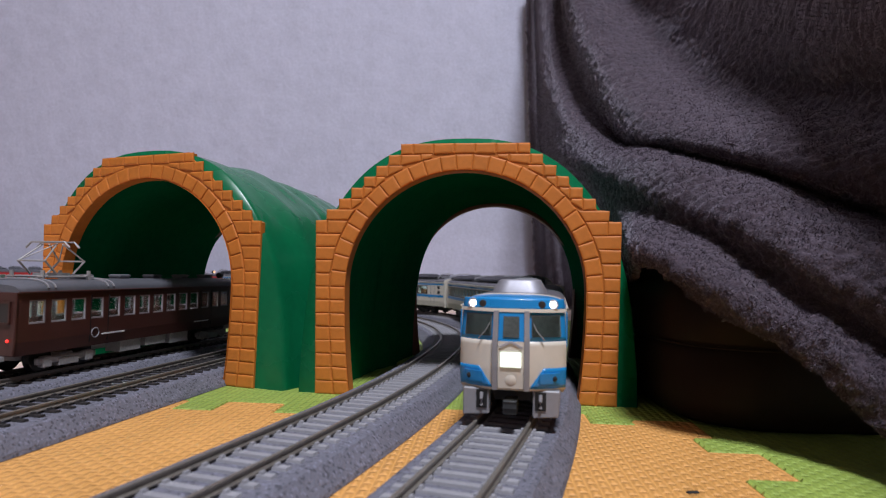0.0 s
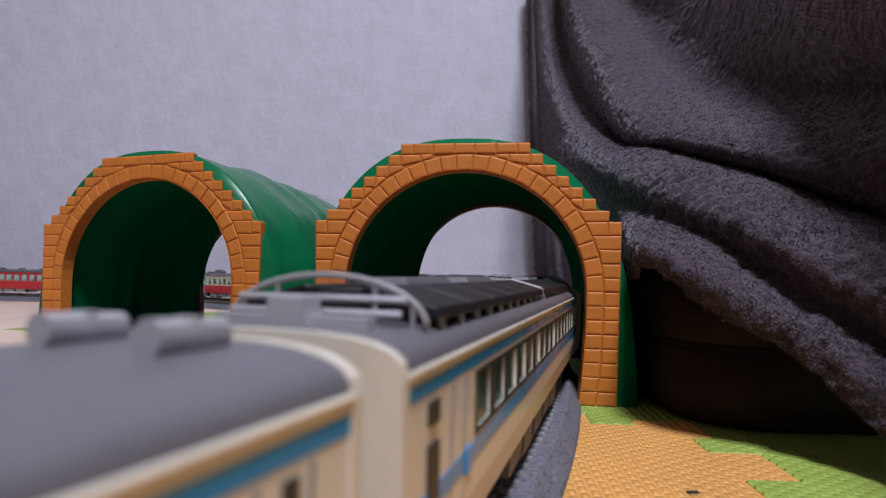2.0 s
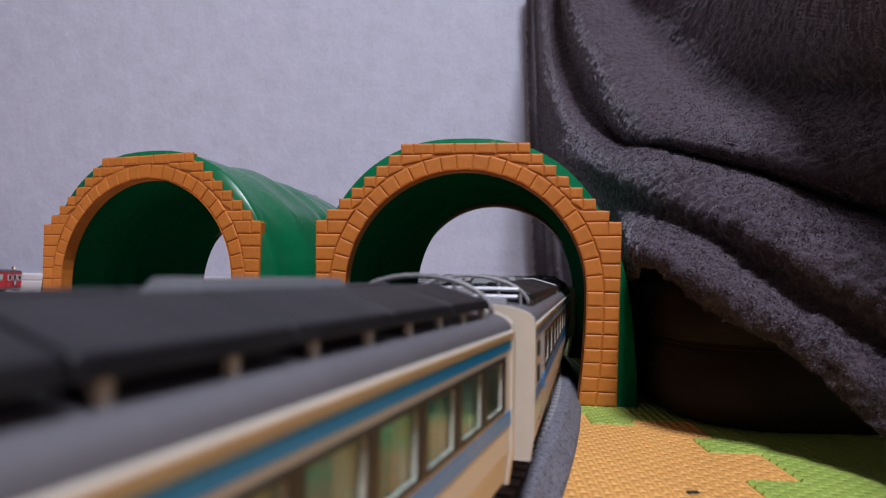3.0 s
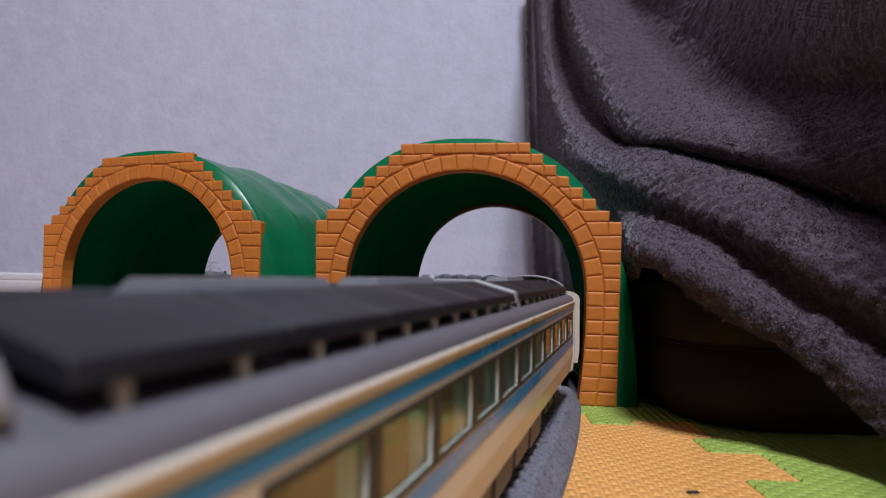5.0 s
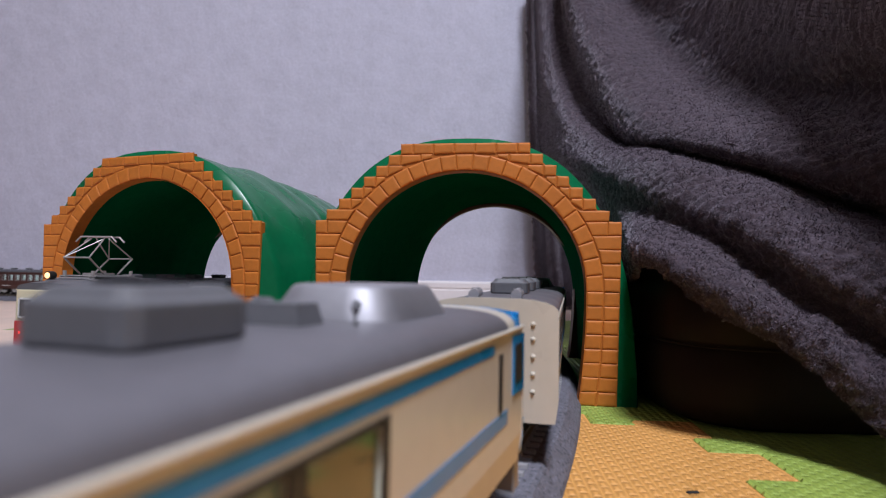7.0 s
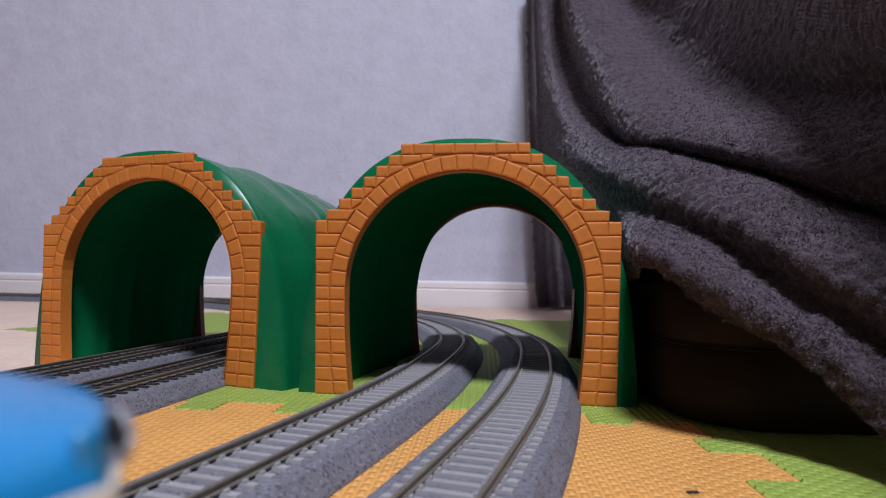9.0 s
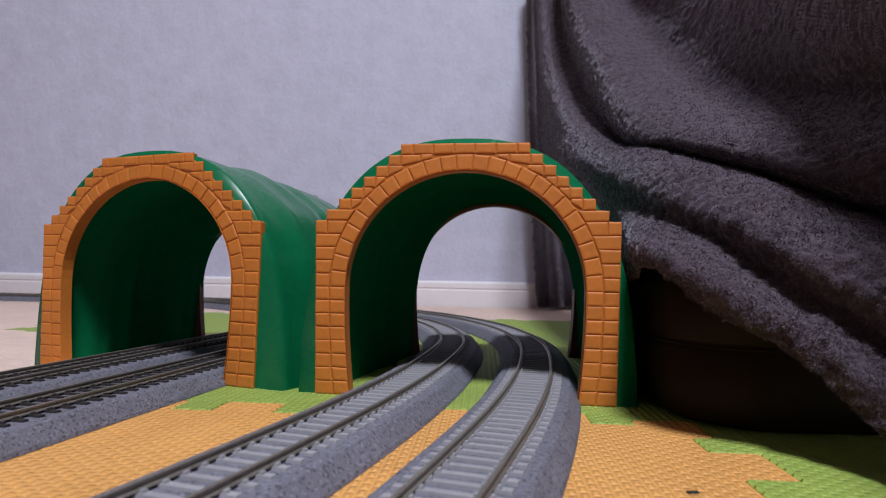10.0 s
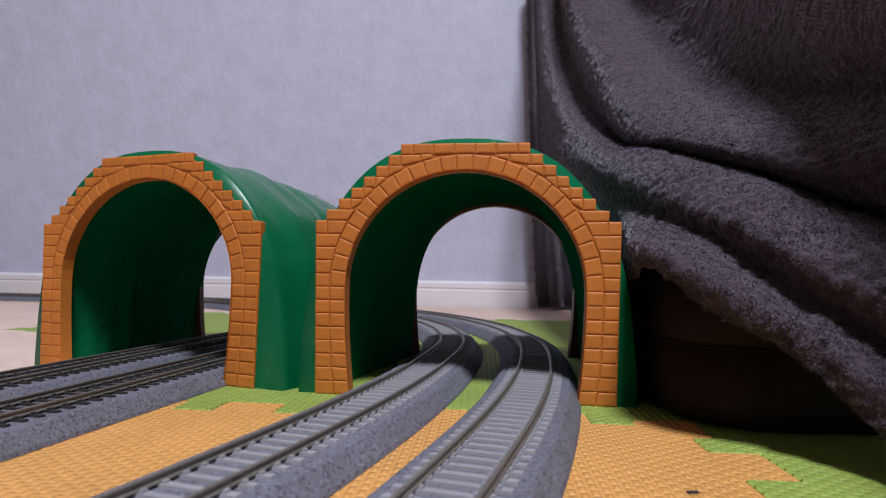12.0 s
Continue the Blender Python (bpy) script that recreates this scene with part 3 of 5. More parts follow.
BROW = [(0.139, 0.840, 0.511), (0.133, 0.740, 0.347), (0.123, 0.600, 0.231), (0.116, 0.430, 0.158), (0.117, 0.325, 0.128), (0.132, 0.265, 0.107), (0.146, 0.228, 0.088), (0.155, 0.200, 0.074), (0.146, 0.150, 0.055), (0.155, 0.040, 0.080)]
VALLEY = [(0.158, 0.840, 0.512), (0.153, 0.740, 0.370), (0.151, 0.620, 0.255), (0.148, 0.500, 0.178), (0.146, 0.400, 0.149), (0.166, 0.335, 0.124), (0.183, 0.285, 0.102), (0.192, 0.250, 0.088), (0.181, 0.185, 0.070), (0.170, 0.045, 0.100)]
LIP = [(0.139, 0.720, 0.447), (0.137, 0.630, 0.330), (0.133, 0.510, 0.229), (0.128, 0.410, 0.163), (0.132, 0.340, 0.140), (0.146, 0.288, 0.120), (0.159, 0.248, 0.102), (0.169, 0.217, 0.089), (0.162, 0.165, 0.077), (0.155, 0.045, 0.115)]
RIDGE = [(0.147, 0.690, 0.431), (0.149, 0.600, 0.329), (0.148, 0.490, 0.237), (0.143, 0.395, 0.174), (0.147, 0.335, 0.147), (0.155, 0.285, 0.129), (0.163, 0.246, 0.114), (0.169, 0.215, 0.106), (0.157, 0.160, 0.093), (0.150, 0.045, 0.130)]
HOLLOW = [(0.196, 0.720, 0.448), (0.207, 0.645, 0.363), (0.211, 0.555, 0.283), (0.206, 0.470, 0.226), (0.205, 0.405, 0.196), (0.205, 0.345, 0.171), (0.201, 0.290, 0.153), (0.192, 0.240, 0.138), (0.167, 0.170, 0.122), (0.155, 0.045, 0.160)]
BULGE = [(0.207, 0.590, 0.415), (0.217, 0.530, 0.347), (0.213, 0.455, 0.284), (0.205, 0.390, 0.241), (0.196, 0.335, 0.209), (0.184, 0.285, 0.185), (0.176, 0.243, 0.167), (0.166, 0.205, 0.154), (0.148, 0.150, 0.136), (0.140, 0.040, 0.200)]
OVERHANG = [(0.211, 0.530, 0.530), (0.211, 0.460, 0.445), (0.205, 0.395, 0.379), (0.194, 0.335, 0.331), (0.182, 0.285, 0.294), (0.167, 0.240, 0.262), (0.151, 0.200, 0.233), (0.145, 0.165, 0.213), (0.141, 0.100, 0.182), (0.130, 0.030, 0.260)]
ROWS = (HEM, SKIRT, CREASE, ROLL, BROW, VALLEY, LIP, RIDGE, HOLLOW, BULGE, OVERHANG)


def skin(grid):
    """Faces and normals of a grid of points."""
    nv, nu = len(grid) - 1, len(grid[0]) - 1
    norms = []
    for j in range(nv + 1):
        for i in range(nu + 1):
            du = grid[j][min(i + 1, nu)] - grid[j][max(i - 1, 0)]
            dv = grid[min(j + 1, nv)][i] - grid[max(j - 1, 0)][i]
            norms.append(du.cross(dv).normalized())
    faces = [(j * (nu + 1) + i, j * (nu + 1) + i + 1, (j + 1) * (nu + 1) + i + 1, (j + 1) * (nu + 1) + i) for j in range(nv) for i in range(nu)]
    return norms, faces


def clumps(p, n, k=1.0):
    """The pile lies in little tufts."""
    s = noise.noise(p * 90) * 0.0009 + noise.noise(p * 230) * 0.0015 + noise.noise(p * 520) * 0.0006
    return p + n * (s * k)


def drape_grid(nu, nv):
    """The cloth that falls over the bin: a thick roll below, an overhanging fold above."""
    cols = [[catmull(r, i / nu) for r in ROWS] for i in range(nu + 1)]
    grid = []
    for j in range(nv + 1):
        v = j / nv
        row = []
        for i, c in enumerate(cols):
            u = i / nu
            p = catmull(c, v)
            soft = 0.0035 * noise.noise(Vector((u * 9, v * 6.0, 4.0))) + 0.0020 * noise.noise(Vector((u * 24, v * 13.0, 9.0)))
            row.append(p + Vector((-0.4, -0.8, 0.3)) * soft)
        grid.append(row)
    return grid


def curtain_grid(nu, nv):
    """The end of the cloth that hangs straight down before the wallpapered wall, with its flat hem."""
    grid = []
    for j in range(nv + 1):
        z = 0.004 + 0.62 * j / nv
        row = []
        for i in range(nu + 1):
            u = i / nu
            x = 0.137 + 0.026 * max(0.0, 1 - z / 0.62) ** 1.3 + 0.20 * u
            y = 1.035 - 0.024 * min(1.0, max(0.0, (u - 0.10) / 0.04)) - 0.014 * math.sin(u * 17 + 2.0 * z) - 0.006 * math.sin(u * 39 + 1.0)
            tuck = max(0.0, 1 - z / 0.03)
            row.append(Vector((x + 0.006 * tuck ** 2, y + 0.016 * tuck ** 2 - 0.010 * math.exp(-((z - 0.035) / 0.03) ** 2), z)))
        grid.append(row)
    return grid


def blanket():
    nu, nv = 520, 380
    main = drape_grid(nu, nv)
    norms, faces = skin(main)
    flat = [p for r in main for p in r]
    verts = [clumps(p, n) for p, n in zip(flat, norms)]
    far = curtain_grid(90, 200)
    fn, ff = skin(far)
    nmain = k = len(verts)
    verts += [clumps(p, n, 1.6) for p, n in zip([p for r in far for p in r], fn)]
    faces = faces + [tuple(i + k for i in f) for f in ff]
    me = bpy.data.meshes.new("fleece_blanket")
    me.from_pydata(verts, [], faces)
    me.materials.append(M_FLEECE)
    for p in me.polygons:
        p.use_smooth = True
    ob = tagged(new("fleece_blanket", me), "dark grey fluffy fleece blanket draped over a bin", "blanket")
    so = ob.modifiers.new("thickness", "SOLIDIFY")
    so.thickness, so.offset = 0.004, -1.0
    # short fibres that make the pile, lying in tufts
    rng = random.Random(5)
    pv, pf = [], []
    for _ in range(230000):
        i, j = rng.randrange(0, 475), rng.randrange(0, int(nv * 0.93))
        a = j * (nu + 1) + i
        base, n = verts[a], norms[a]
        ln = rng.uniform(0.0007, 0.0016) * (0.75 + base.y)
        side = Vector((rng.uniform(-1, 1), rng.uniform(-1, 1), rng.uniform(-1, 1)))
        lie = Vector((noise.noise(base * 210), noise.noise(base * 210 + Vector((7, 0, 0))), noise.noise(base * 210 + Vector((0, 9, 0))) - 0.25))
        tip = base + (n * 0.9 + lie * 1.1 + side * 0.3).normalized() * ln
        w = n.cross(side).normalized() * rng.uniform(0.00012, 0.00026)
        o = base + Vector((rng.uniform(-1, 1), 0, rng.uniform(-1, 1))) * 0.0006
        k = len(pv)
        pv += [o - w, o + w, tip]
        pf.append((k, k + 1, k + 2))
    for _ in range(60000):
        a = rng.randrange(len(fn))
        base, n = verts[nmain + a], fn[a]
        side = Vector((rng.uniform(-1, 1), rng.uniform(-1, 1), rng.uniform(-1, 1)))
        tip = base + (n * 0.9 + side * 0.7).normalized() * rng.uniform(0.0015, 0.0035)
        w = n.cross(side).normalized() * rng.uniform(0.0003, 0.0006)
        k = len(pv)
        pv += [base - w, base + w, tip]
        pf.append((k, k + 1, k + 2))
    me = bpy.data.meshes.new("fleece_nap")
    me.from_pydata(pv, [], pf)
    me.materials.append(M_FLEECE)
    pile = new("fleece_nap", me)
    pile.parent = ob
    pile["kind"] = "stuff"
    return ob


blanket()

bm = bmesh.new()
for dx in (0.0, 0.0011, 0.0021):
    dome(bm, (0.0705 + dx, 0.1680 + dx * 0.1, 0.0001), 0.0009, "z", 0.6, 8)
tagged(link("lint_fleck", bm, M_BLACK), "tiny black fleck lying on the orange mat", "fleck")

# ------------------------------------------------------------ rolling stock
# Local space of a vehicle: x forward, y to its left, z up from the rail head.


def section(hw, z0, eave, crown, n=9):
    """Half-section outline of a body from the left sill over the roof to the right sill."""
    pts = [(hw * 0.955, z0), (hw, z0 + 0.006), (hw, eave)]
    for i in range(1, n):
        a = math.pi * i / n
        pts.append((hw * math.copysign(abs(math.cos(a)) ** 0.62, math.cos(a)), eave + (crown - eave) * math.sin(a) ** 0.72))
    pts += [(-y, z) for y, z in pts[2::-1]]
    return pts


def side_y(hw, z, z0):
    if z < z0 + 0.006:
        return hw * (0.955 + 0.045 * max(0.0, z - z0) / 0.006)
    return hw


def band(bm, x0, x1, hw, za, zb, z0, side, proud=0.00012):
    """A painted stripe that stands a hair proud of a body side."""
    ya, yb = side_y(hw, za, z0) + proud, side_y(hw, zb, z0) + proud
    vs = [bm.verts.new(p) for p in ((x0, side * ya, za), (x1, side * ya, za), (x1, side * yb, zb), (x0, side * yb, zb))]
    vi = [bm.verts.new(p) for p in ((x0, side * (ya - 0.0005), za), (x1, side * (ya - 0.0005), za), (x1, side * (yb - 0.0005), zb), (x0, side * (yb - 0.0005), zb))]
    bm.faces.new(vs if side < 0 else vs[::-1])
    for i in range(4):
        j = (i + 1) % 4
        bm.faces.new((vs[j], vs[i], vi[i], vi[j]))
    return bm


def wall_with_windows(bm, x0, x1, hw, z0, zt, wins, wz0, wz1, side, thick=0.0011):
    """One body side from sill to eave with real openings."""
    y = hw
    def quad(a, b, za, zb):
        if b - a < 1e-6:
            return
        ya, yb = side_y(hw, za, z0), side_y(hw, zb, z0)
        p = [(a, side * ya, za), (b, side * ya, za), (b, side * yb, zb), (a, side * yb, zb)]
        q = [(x, s - side * thick, z) for x, s, z in p]
        v = [bm.verts.new(c) for c in p]
        w = [bm.verts.new(c) for c in q]
        bm.faces.new(v if side < 0 else v[::-1])
        bm.faces.new(w[::-1] if side < 0 else w)
        for i in range(4):
            j = (i + 1) % 4
            bm.faces.new((v[j], v[i], w[i], w[j]))
    quad(x0, x1, z0, z0 + 0.006)
    quad(x0, x1, z0 + 0.006, wz0)
    quad(x0, x1, wz1, zt)
    x = x0
    for a, b in wins:
        quad(x, a, wz0, wz1)
        x = b
    quad(x, x1, wz0, wz1)


def pieces(name, mesh_bm, places, material, parent, label="", smooth=False):
    """Alike pieces, each an object of its own on one mesh."""
    first = link(name, mesh_bm, material, parent, label, smooth)
    first.matrix_basis = places[0]
    for m in places[1:]:
        ob = new(name, first.data)
        ob.parent, ob.matrix_basis = parent, m
        if label:
            ob["label"] = label
    return first


def bogie(thing, x, material, wb=0.0130, half=0.0125, lift=0.0):
    bm = bmesh.new()
    for s in (1, -1):
        box(bm, x - wb - 0.005, x + wb + 0.005, s * half - 0.0012, s * half + 0.0012, 0.0042, 0.0072)
        box(bm, x - 0.006, x + 0.006, s * half - 0.0018, s * half + 0.0018, 0.0025, 0.0060)
        for k in (-1, 1):
            box(bm, x + k * wb - 0.0025, x + k * wb + 0.0025, s * half - 0.0016, s * half + 0.0019, 0.0028, 0.0078)
    box(bm, x - 0.004, x + 0.004, -half, half, 0.0050, 0.0085)
    bmesh.ops.translate(bm, verts=bm.verts[:], vec=(0, 0, lift))
    ob = part("bogie", bm, material, thing, "moulded bogie frame", bevel=0.0004, segments=1)
    for k in (-1, 1):
        bm = bmesh.new()
        for s in (1, -1):
            rows = []
            for r, y in ((0.0008, 0.0068), (0.0064, 0.0070), (0.0070, 0.0072), (0.0064, 0.0079), (0.0062, 0.0098), (0.0008, 0.0100)):
                rows.append([(x + k * wb + r * math.cos(a * math.pi / 10), s * y, 0.0070 + r * math.sin(a * math.pi / 10)) for a in range(20)])
            sheet(bm, rows, closed=True)
        tube(bm, [(x + k * wb, -0.0095, 0.0070), (x + k * wb, 0.0095, 0.0070)], 0.0010, 8)
        bmesh.ops.translate(bm, verts=bm.verts[:], vec=(0, 0, lift))
        part("wheelset", bm, M_DARK, ob, "dark wheelset", smooth=False)
    return ob


DROP = 0.0016
HW, SILL, EAVE, CROWN, WZ0, WZ1 = 0.0181, 0.0115, 0.0398, 0.0443, 0.0262, 0.0352
LONG = 0.2640
# the bodies are a little shorter than the pitch of the couplings leaves room for
SHORT = 0.968


def vent_box(thing, x, w=0.0066, l=0.0082, z=0.0440, h=0.0056):
    bm = bmesh.new()
    n = rounded(x - l, x + l, -w, w, 0.0019, 2)
    rows = []
    for k, zz in ((0.0006, z - 0.0014), (0.0006, z + 0.0003), (0.0, z + 0.0005), (0.0, z + h * 0.74), (0.0007, z + h * 0.80), (0.0017, z + h)):
        rows.append([(x + (px - x) * (1 - k / l), py * (1 - k / w), zz) for px, py in n])
    vs = sheet(bm, rows, closed=True)
    bm.faces.new(vs[-1])
    bmesh.ops.recalc_face_normals(bm, faces=bm.faces[:])
    ob = part("cooler", bm, M_VENT, thing, "grey angular roof cooler", bevel=0.0003, segments=2)
    bm = bmesh.new()
    box(bm, x - l * 0.40, x + l * 0.40, -w * 0.48, w * 0.48, z + h - 0.0002, z + h + 0.0006, taper=0.0004)
    part("fan_grille", bm, M_BLACKR, ob)
    return ob


def coach_shell(thing, x0, x1, wins, seat_mat, interior=True, roof_to=None, upper_to=None, lower_to=None):
    for s in (1, -1):
        bm = bmesh.new()
        wall_with_windows(bm, x0, x1, HW, SILL, EAVE, wins, WZ0, WZ1, s)
        ob = part("side_wall", bm, M_CREAM, thing, "cream painted body side")
        bm = bmesh.new()
        band(bm, x0, upper_to or x1, HW, 0.0367, 0.0384, SILL, s)
        part("upper_stripe", bm, M_BLUE, ob, "blue stripe above the windows")
        bm = bmesh.new()
        band(bm, x0, lower_to or x1, HW, 0.0222, 0.0250, SILL, s)
        part("lower_stripe", bm, M_BLUE, ob, "blue stripe under the windows")
        # dark frames and panes
        if wins:
            bm = bmesh.new()
            a0, b0 = wins[0][0] - 0.0012, wins[-1][1] + 0.0012
            band(bm, a0, b0, HW, WZ1 - 0.0002, WZ1 + 0.0006, SILL, s, 0.0002)
            band(bm, a0, b0, HW, WZ0 - 0.0005, WZ0 + 0.0002, SILL, s, 0.0002)
            edges = [a0] + [c for w in wins for c in w] + [b0]
            for i in range(0, len(edges), 2):
                band(bm, edges[i], edges[i + 1], HW, WZ0, WZ1, SILL, s, 0.0002)
            part("window_surround", bm, M_FRAME, ob, "black window band frame")
        for a, b in wins:
            bm = bmesh.new()
            box(bm, a - 0.0002, b + 0.0002, s * (HW - 0.0006) - 0.00015, s * (HW - 0.0006) + 0.00015, WZ0 - 0.0002, WZ1 + 0.0002)
            p = part("pane", bm, M_PANE, ob)
            p.visible_shadow = False
    # roof
    sec = [p for p in section(HW + 0.0001, SILL, EAVE, CROWN, 18)][2:-2]
    bm = bmesh.new()
    rows = [[(x, y, z) for y, z in sec] for x in (x0, roof_to or x1)]
    sheet(bm, rows)
    bmesh.ops.recalc_face_normals(bm, faces=bm.faces[:])
    part("roof", bm, M_ROOF, thing, "grey curved roof", smooth=True)
    bm = bmesh.new()
    for s in (1, -1):
        tube(bm, [(x0, s * (HW + 0.0002), EAVE + 0.0002), (x1, s * (HW + 0.0002), EAVE + 0.0002)], 0.0004, 6)
    part("rain_gutter", bm, M_CREAM, thing)
    # floor, ceiling, partition and seats
    bm = bmesh.new()
    box(bm, x0, x1, -HW * 0.94, HW * 0.94, SILL + 0.001, SILL + 0.0025)
    part("saloon_floor", bm, M_SEAT, thing)
    if interior:
        bm = bmesh.new()
        box(bm, x0 + 0.001, x1 - 0.001, -HW * 0.9, HW * 0.9, EAVE - 0.001, EAVE - 0.0002)
        part("saloon_ceiling", bm, M_INNER, thing)
        bm = bmesh.new()
        box(bm, x0 + 0.01, x1 - 0.02, -0.0030, 0.0030, EAVE - 0.0016, EAVE - 0.0012)
        part("saloon_lamp", bm, M_COACHLIGHT, thing, "warm lit saloon lamp strip")
        bm = bmesh.new()
        box(bm, -0.0045, 0.0035, -0.0050, 0.0050, SILL + 0.0025, SILL + 0.0085)
        box(bm, -0.0050, -0.0025, -0.0050, 0.0050, SILL + 0.0085, SILL + 0.0190, taper=0.0006)
        n = int((wins[-1][1] - wins[0][0] - 0.008) / 0.0122)
        pieces("seat", bm, [pose(wins[0][0] + 0.004 + k * 0.0122, s * 0.0100, 0) for k in range(n) for s in (1, -1)], seat_mat, thing, "saloon seat")
        bm = bmesh.new()
        box(bm, -0.0026, 0.0026, -0.0006, 0.0006, WZ0 - 0.002, WZ1 + 0.002)
        pieces("curtain", bm, [pose((a[1] + b[0]) / 2, s * (HW - 0.0026), 0) for a, b in zip(wins[:-1], wins[1:]) for s in (1, -1)], M_INNER, thing, "pale green curtain")
    # underfloor
    bm = bmesh.new()
    box(bm, x0 + 0.004, x1 - 0.004, -0.0065, 0.0065, 0.0070, SILL + 0.001)
    part("centre_sill", bm, M_DARK, thing)
    for a, b, d in ((-0.052, -0.034, 0.0035), (-0.030, -0.012, 0.0045), (-0.008, 0.010, 0.0040), (0.015, 0.030, 0.0035), (0.034, 0.052, 0.0045)):
        for s in (1, -1):
            bm = bmesh.new()
            box(bm, a, b, s * 0.0110 - 0.0048, s * 0.0110 + 0.0048, d, SILL, taper=-0.0004)
            part("equipment_box", bm, M_UNDER, thing, "grey underfloor equipment box", bevel=0.0005, segments=1)
    bogie(thing, 0.088, M_DARK, lift=DROP)
    bogie(thing, -0.088, M_DARK, lift=DROP)


def gangway_end(thing, x, d):
    """Flat cream end with a gangway and its bolts; d: the way it faces."""
    sec = section(HW + 0.0004, SILL - 0.001, EAVE, CROWN + 0.0002, 12)
    bm = bmesh.new()
    prism(bm, sec, x - d * 0.0020, x, "x")
    end = part("end_plate", bm, M_CREAM, thing, "cream end plate")
    bm = bmesh.new()
    dome(bm, (0, 0, 0), 0.0007, "x" if d > 0 else "-x", 1.0, 10)
    pieces("step_bolt", bm, [pose(x, y, z) for y in (-0.0115, 0.0115) for z in (0.0190, 0.0238, 0.0286, 0.0334, 0.0375)], M_CREAM, end)
    bm = bmesh.new()
    box(bm, min(x, x + d * 0.0030), max(x, x + d * 0.0030), -0.0065, 0.0065, 0.0130, 0.0365)
    part("gangway", bm, M_DARK, end, "black rubber gangway", bevel=0.0008)
    bm = bmesh.new()
    tube(bm, [(x - d * 0.004, 0, 0.0075), (x + d * 0.0045, 0, 0.0075)], 0.0012, 8)
    part("coupler", bm, M_DARK, thing)


FACE_X = 0.1320


def face_x(y, z):
    """Forward bulge of the cab front: wrapped at the corners, raked above the waist."""
    k = abs(y) / HW
    rake = max(0.0, z - 0.0290) * 0.16
    low = max(0.0, 0.0200 - z) * 0.10
    return FACE_X - 0.0075 * k ** 2.6 - rake - low


def shoulder(z):
    """The cab narrows a little towards the roof and the skirt."""
    return 1.0 - max(0.0, z - 0.0270) * 3.2 - max(0.0, 0.0165 - z) * 4.0


def face_patch(y0, y1, z0, z1, proud=0.0, skew=0.0, n=10, m=6, back=0.0008):
    """A panel that follows the cab front."""
    bm = bmesh.new()
    rows, inner = [], []
    for j in range(m + 1):
        z = z0 + (z1 - z0) * j / m
        sh = skew * (j / m)
        r = []
        for i in range(n + 1):
            y = (y0 + sh) + (y1 - y0 - sh) * i / n if skew > 0 else y0 + (y1 + skew * (j / m) - y0) * i / n
            r.append((face_x(y, z) + proud, y * shoulder(z), z))
        rows.append(r)
        inner.append([(a - back - proud, b, c) for a, b, c in r])
    va, vb = sheet(bm, rows), sheet(bm, inner)
    for a, b in ((va[0], vb[0]), (va[-1], vb[-1])):
        for i in range(n):
            bm.faces.new((a[i], a[i + 1], b[i + 1], b[i]))
    for e in (0, n):
        for j in range(m):
            bm.faces.new((va[j][e], va[j + 1][e], vb[j + 1][e], vb[j][e]))
    bmesh.ops.recalc_face_normals(bm, faces=bm.faces[:])
    return bm


